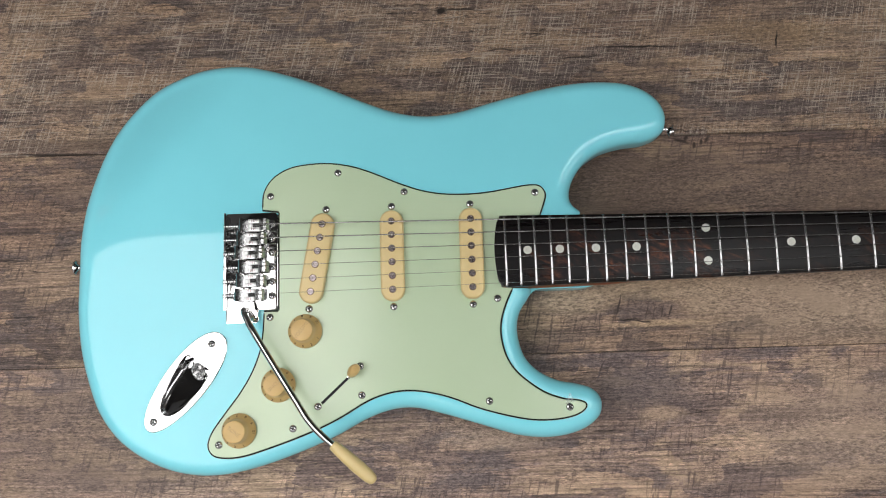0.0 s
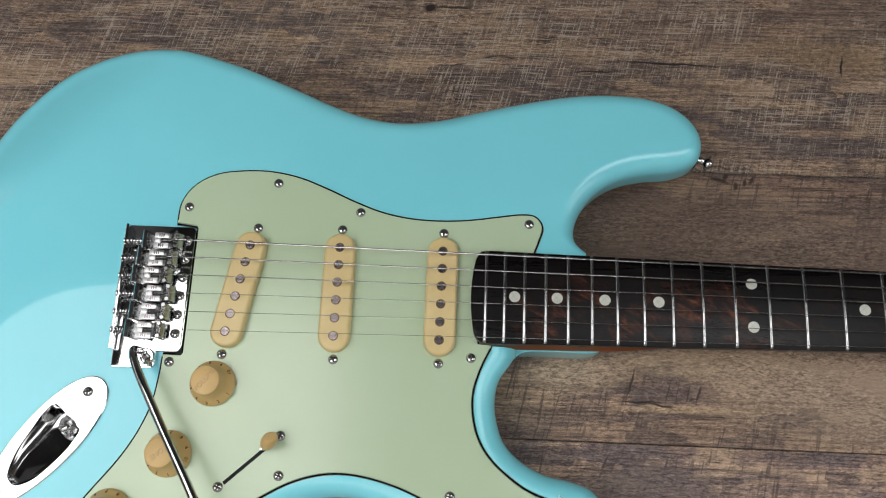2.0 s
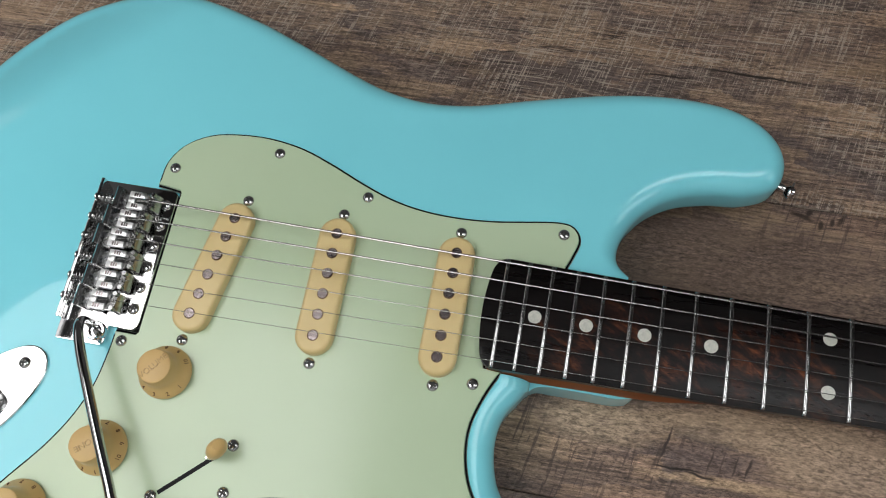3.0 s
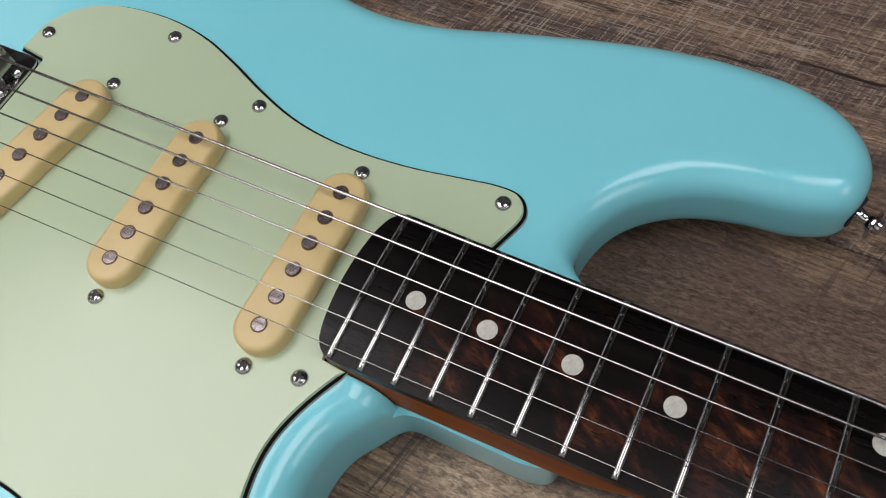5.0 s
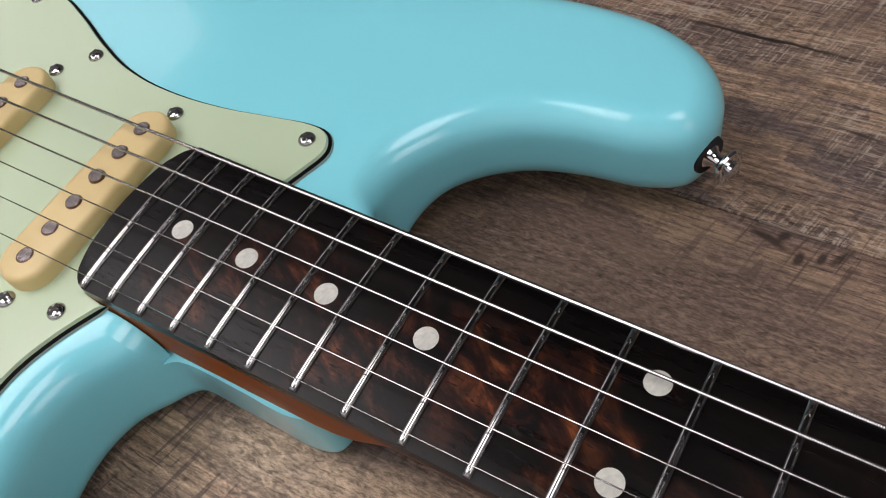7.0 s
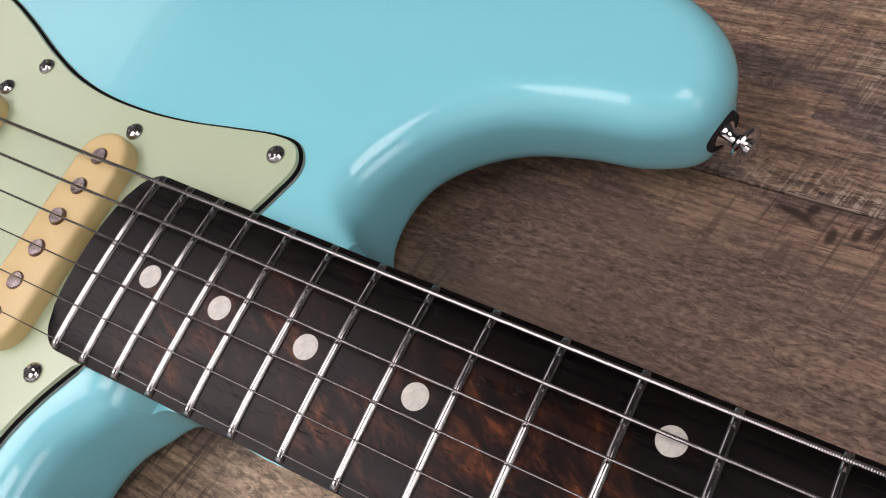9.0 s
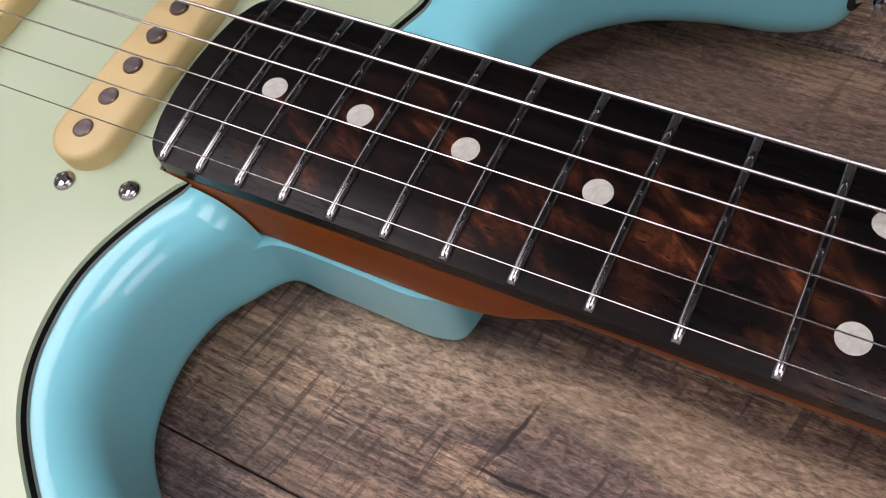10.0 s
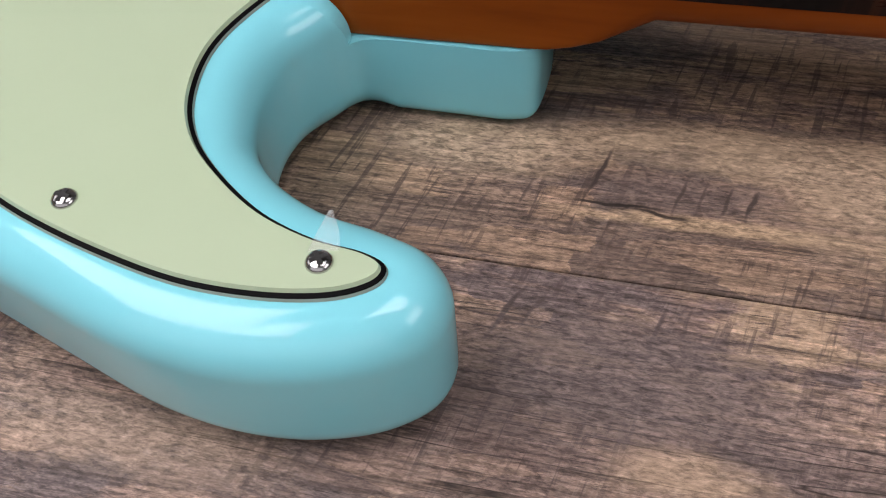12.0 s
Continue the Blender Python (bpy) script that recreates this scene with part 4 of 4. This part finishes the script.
for x, y in ((-43, -63), (-86, -120)):
    screw(jack, x / 1000, y / 1000, JZ + 0.0012, "jack_screw")


# ---- strap buttons ----
def strap_button(x, y, z, turn):
    m = pose(x, y, z, 0, 0, turn)
    prof = [(0.0042, 0), (0.0044, 0.0008), (0.0032, 0.0022), (0.0026, 0.0042), (0.0026, 0.0060), (0.0040, 0.0078), (0.0068, 0.0086), (0.0070, 0.0096), (0.0064, 0.0104), (0.0034, 0.0108), (0, 0.0110)]
    prof = [(r * 0.86, h * 0.74) for r, h in prof]
    b = part("strap_button", lathe(prof, 28, "x"), CHROME, guitar, "chrome strap button on a black felt washer", m @ pose(0.0014, 0, 0))
    part("felt_washer", lathe([(0.0060, -0.004), (0.0063, 0.0008), (0.0060, 0.0019), (0, 0.0019)], 22, "x"), FELT_AND_SLOT, b, "black felt washer", (-0.0016, 0, 0))
    part("button_screw", lathe([(0.0030, 0), (0.0028, 0.0012), (0.0016, 0.0020), (0, 0.0021)], 16, "x"), STEEL, b, "", (0.0080, 0, 0))


strap_button(0.3119, 0.1002, 0.0262, -20)
strap_button(-0.1512, 0.0020, 0.0225, 180)

# ---- neck ----
def neck_wood():
    bm = bmesh.new()
    rings = []
    for i in range(70):
        x = 0.1798 + (0.6560 - 0.1798) * i / 69
        hw = half_width(x) - 0.0002
        f = max(0.0, min(1.0, (x - 0.252) / 0.030))
        f = f * f * (3 - 2 * f)
        depth = 0.0200 * (1 - f) + (0.0150 - 0.004 * (x - 0.28)) * f
        power = 26.0 * (1 - f) + 2.3 * f
        ring = []
        for k in range(25):
            a = math.pi * k / 24
            c, s = math.cos(a), math.sin(a)
            y = math.copysign(abs(c) ** (2 / power), c) * hw
            z = 0.0484 - (abs(s) ** (2 / power)) * depth
            ring.append((x, y, z))
        rings.append(ring)
    stack(bm, rings)
    bmesh.ops.recalc_face_normals(bm, faces=bm.faces)
    return bm


neck = part("neck", neck_wood(), MAPLE, guitar, "orange-brown roasted maple neck")


def fingerboard():
    """Slab with a cross radius, rounded edges and a bowed, round-cornered end."""
    bm = bmesh.new()
    rings = []
    xs = [0.1732 + 0.00045 * k * k / 2 for k in range(8)] + [0.1732 + 0.0125 + (0.6475 - 0.1857) * k / 60 for k in range(61)]
    for x in xs:
        d = max(0.0, min(1.0, (x - 0.1732) / 0.0068))
        full = half_width(x)
        hw = (full - 0.0068) + 0.0068 * math.sqrt(max(0.0, 1 - (1 - d) ** 2))
        ring = []
        for k in range(13):
            y = hw * (1 - 2 * k / 12)
            bow = 0.0036 * (y / full) ** 2 * (1 - min(1, (x - 0.1732) / 0.02))
            edge = 0.0005 if k in (0, 12) else 0
            ring.append((x + bow, y, board_z(y) - edge))
        ring.append((ring[-1][0], -hw - 0.00005, 0.0485))
        ring.append((ring[0][0], hw + 0.00005, 0.0485))
        rings.append(ring)
    stack(bm, rings)
    bmesh.ops.recalc_face_normals(bm, faces=bm.faces)
    return bm


board = part("fingerboard", fingerboard(), ROSE, guitar, "dark rosewood fingerboard with reddish figure", angle=28)


def fret_bar(x):
    bm = bmesh.new()
    hw = half_width(x) - 0.0003
    rings = []
    n = 22
    for i in range(n + 1):
        y = hw * math.copysign(1 - (1 - abs(1 - 2 * i / n)) ** 1.7, n / 2 - i) if i != n / 2 else 0.0
        end = math.sqrt(min(1.0, 0.12 + (hw - abs(y)) / 0.0011))
        ring = []
        for k in range(7):
            a = math.pi * k / 6
            ring.append((0.00115 * math.cos(a) * (0.75 + 0.25 * end), y, board_z(y) + 0.00105 * math.sin(a) * end - (0 if 0 < k < 6 else 0.0004)))
        rings.append(ring)
    stack(bm, rings)
    bmesh.ops.recalc_face_normals(bm, faces=bm.faces)
    return bm


for n in range(1, 23):
    part("fret", fret_bar(F(n)), FRET, board, "", (F(n), 0, 0), 50)
INLAY = mesh_of("dot_inlay", lathe([(0.0032, -0.001), (0.0032, 0.00008), (0, 0.0001)], 24), PEARL)
for n, ys in ((3, (0,)), (5, (0,)), (7, (0,)), (9, (0,)), (12, (0.0127, -0.0123)), (15, (0,)), (17, (0,)), (19, (0,)), (21, (0,))):
    for y in ys:
        part("dot_inlay", INLAY, PEARL, board, "", pose((F(n) + F(n - 1)) / 2, y, board_z(y), -math.degrees(y / RADIUS), 0, 0))
part("nut", box(0.6477, 0.6512, -0.0205, 0.0205, 0.0500, 0.0566, 0.0004), BONE, guitar, "pale bone nut")
head_line = ring_curve(mm([(652, 21), (664, 24), (690, 30), (740, 36), (790, 40), (815, 30), (822, 8), (810, -12), (780, -22), (740, -27), (700, -26), (672, -23), (653, -21)]), 5)
part("headstock", slab(head_line, 0.0330, 0.0475, 0.0015), MAPLE, guitar, "roasted maple headstock")

# ---- strings ----
for i, gauge in enumerate((0.00058, 0.00046, 0.00034, 0.00023, 0.00019, 0.00016)):
    y0, y1 = 0.0259 - i * 0.01068, 0.0178 - i * 0.00712
    z0 = PLATE + 0.0105 + (0, 0.0006, 0.001, 0.001, 0.0006, 0)[i]
    z1 = board_z(y1) + 0.0028
    x0 = SHIFT[i] - 0.003
    px, py = 0.668 + 0.022 * (5 - i), 0.026 + 0.0022 * (i - 2)
    path = [(x0 - 0.0085, y0, z0 - 0.0048), (x0 - 0.002, y0, z0 - 0.0008), (x0, y0, z0), (0.6490, y1, z1), (px, py * 0.9, 0.0500)]
    part("string", tube(path, gauge * 1.03, 8), WOUND if i < 3 else STRING, guitar, "taut wound steel guitar string" if i < 3 else "taut plain steel guitar string")
    part("tuner_post", lathe([(0.003, 0), (0.003, 0.006), (0.0022, 0.008), (0.003, 0.010), (0, 0.0102)], 14), STEEL, guitar, "", (px, py * 0.9 + 0.002, 0.0470))

# a torn scrap of clear protective film under the horn's screw
bm = bmesh.new()
film = [(-0.0045, -0.001, 0.0004), (0.0035, 0.001, 0.0003), (0.0022, 0.0055, 0.0018), (-0.0002, 0.0095, 0.0042), (-0.0012, 0.0093, 0.0041), (-0.0038, 0.004, 0.0010)]
film = [(x * 0.8, y * 0.8, z) for x, y, z in film]
lo = [bm.verts.new(p) for p in film]
bm.faces.new(lo)
bmesh.ops.solidify(bm, geom=bm.faces[:], thickness=0.00012)
part("protective_film", bm, FILM, guitar, "torn scrap of clear protective film", (0.2255, -0.1150, GUARD))


# ---- floor planks ----
WIDE, JOINT = 0.178, -0.0765
floor = tagged(part("floor", box(RX0, RX1, RY0, RY1, -0.03, -0.0045), DARK, None, "weathered grey-brown oak plank floor"), category="floor", kind="structure")
plank_long = 1.22


def plank_mesh(x0, x1):
    bm = box(x0 + 0.0002, x1 - 0.0002, -WIDE / 2 + 0.0002, WIDE / 2 - 0.0002, -0.0045, 0.0, 0)
    top = [e for e in bm.edges if all(v.co.z > -0.001 for v in e.verts)]
    bmesh.ops.bevel(bm, geom=top, offset=0.00045, segments=2, affect="EDGES", profile=0.5)
    return mesh_of("plank", bm, PLANK, 20)


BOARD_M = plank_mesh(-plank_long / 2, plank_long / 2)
rows = random.Random(11)
j = int((RY0 - JOINT) / WIDE) - 1
while JOINT + j * WIDE < RY1:
    yc = JOINT + (j + 0.5) * WIDE
    start = (-0.46, -0.40, -0.52)[j % 3] + (0 if abs(yc) < 0.4 else rows.uniform(-0.4, 0.4))
    n0 = int((RX0 - start) / plank_long) - 1
    for n in range(n0, n0 + 6):
        xc = start + (n + 0.5) * plank_long
        if RX0 - 0.55 < xc < RX1 + 0.55:
            x0, x1 = max(-plank_long / 2, RX0 - xc), min(plank_long / 2, RX1 - xc)
            whole = x1 - x0 > plank_long - 0.001
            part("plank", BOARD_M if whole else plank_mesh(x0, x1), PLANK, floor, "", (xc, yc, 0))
    j += 1
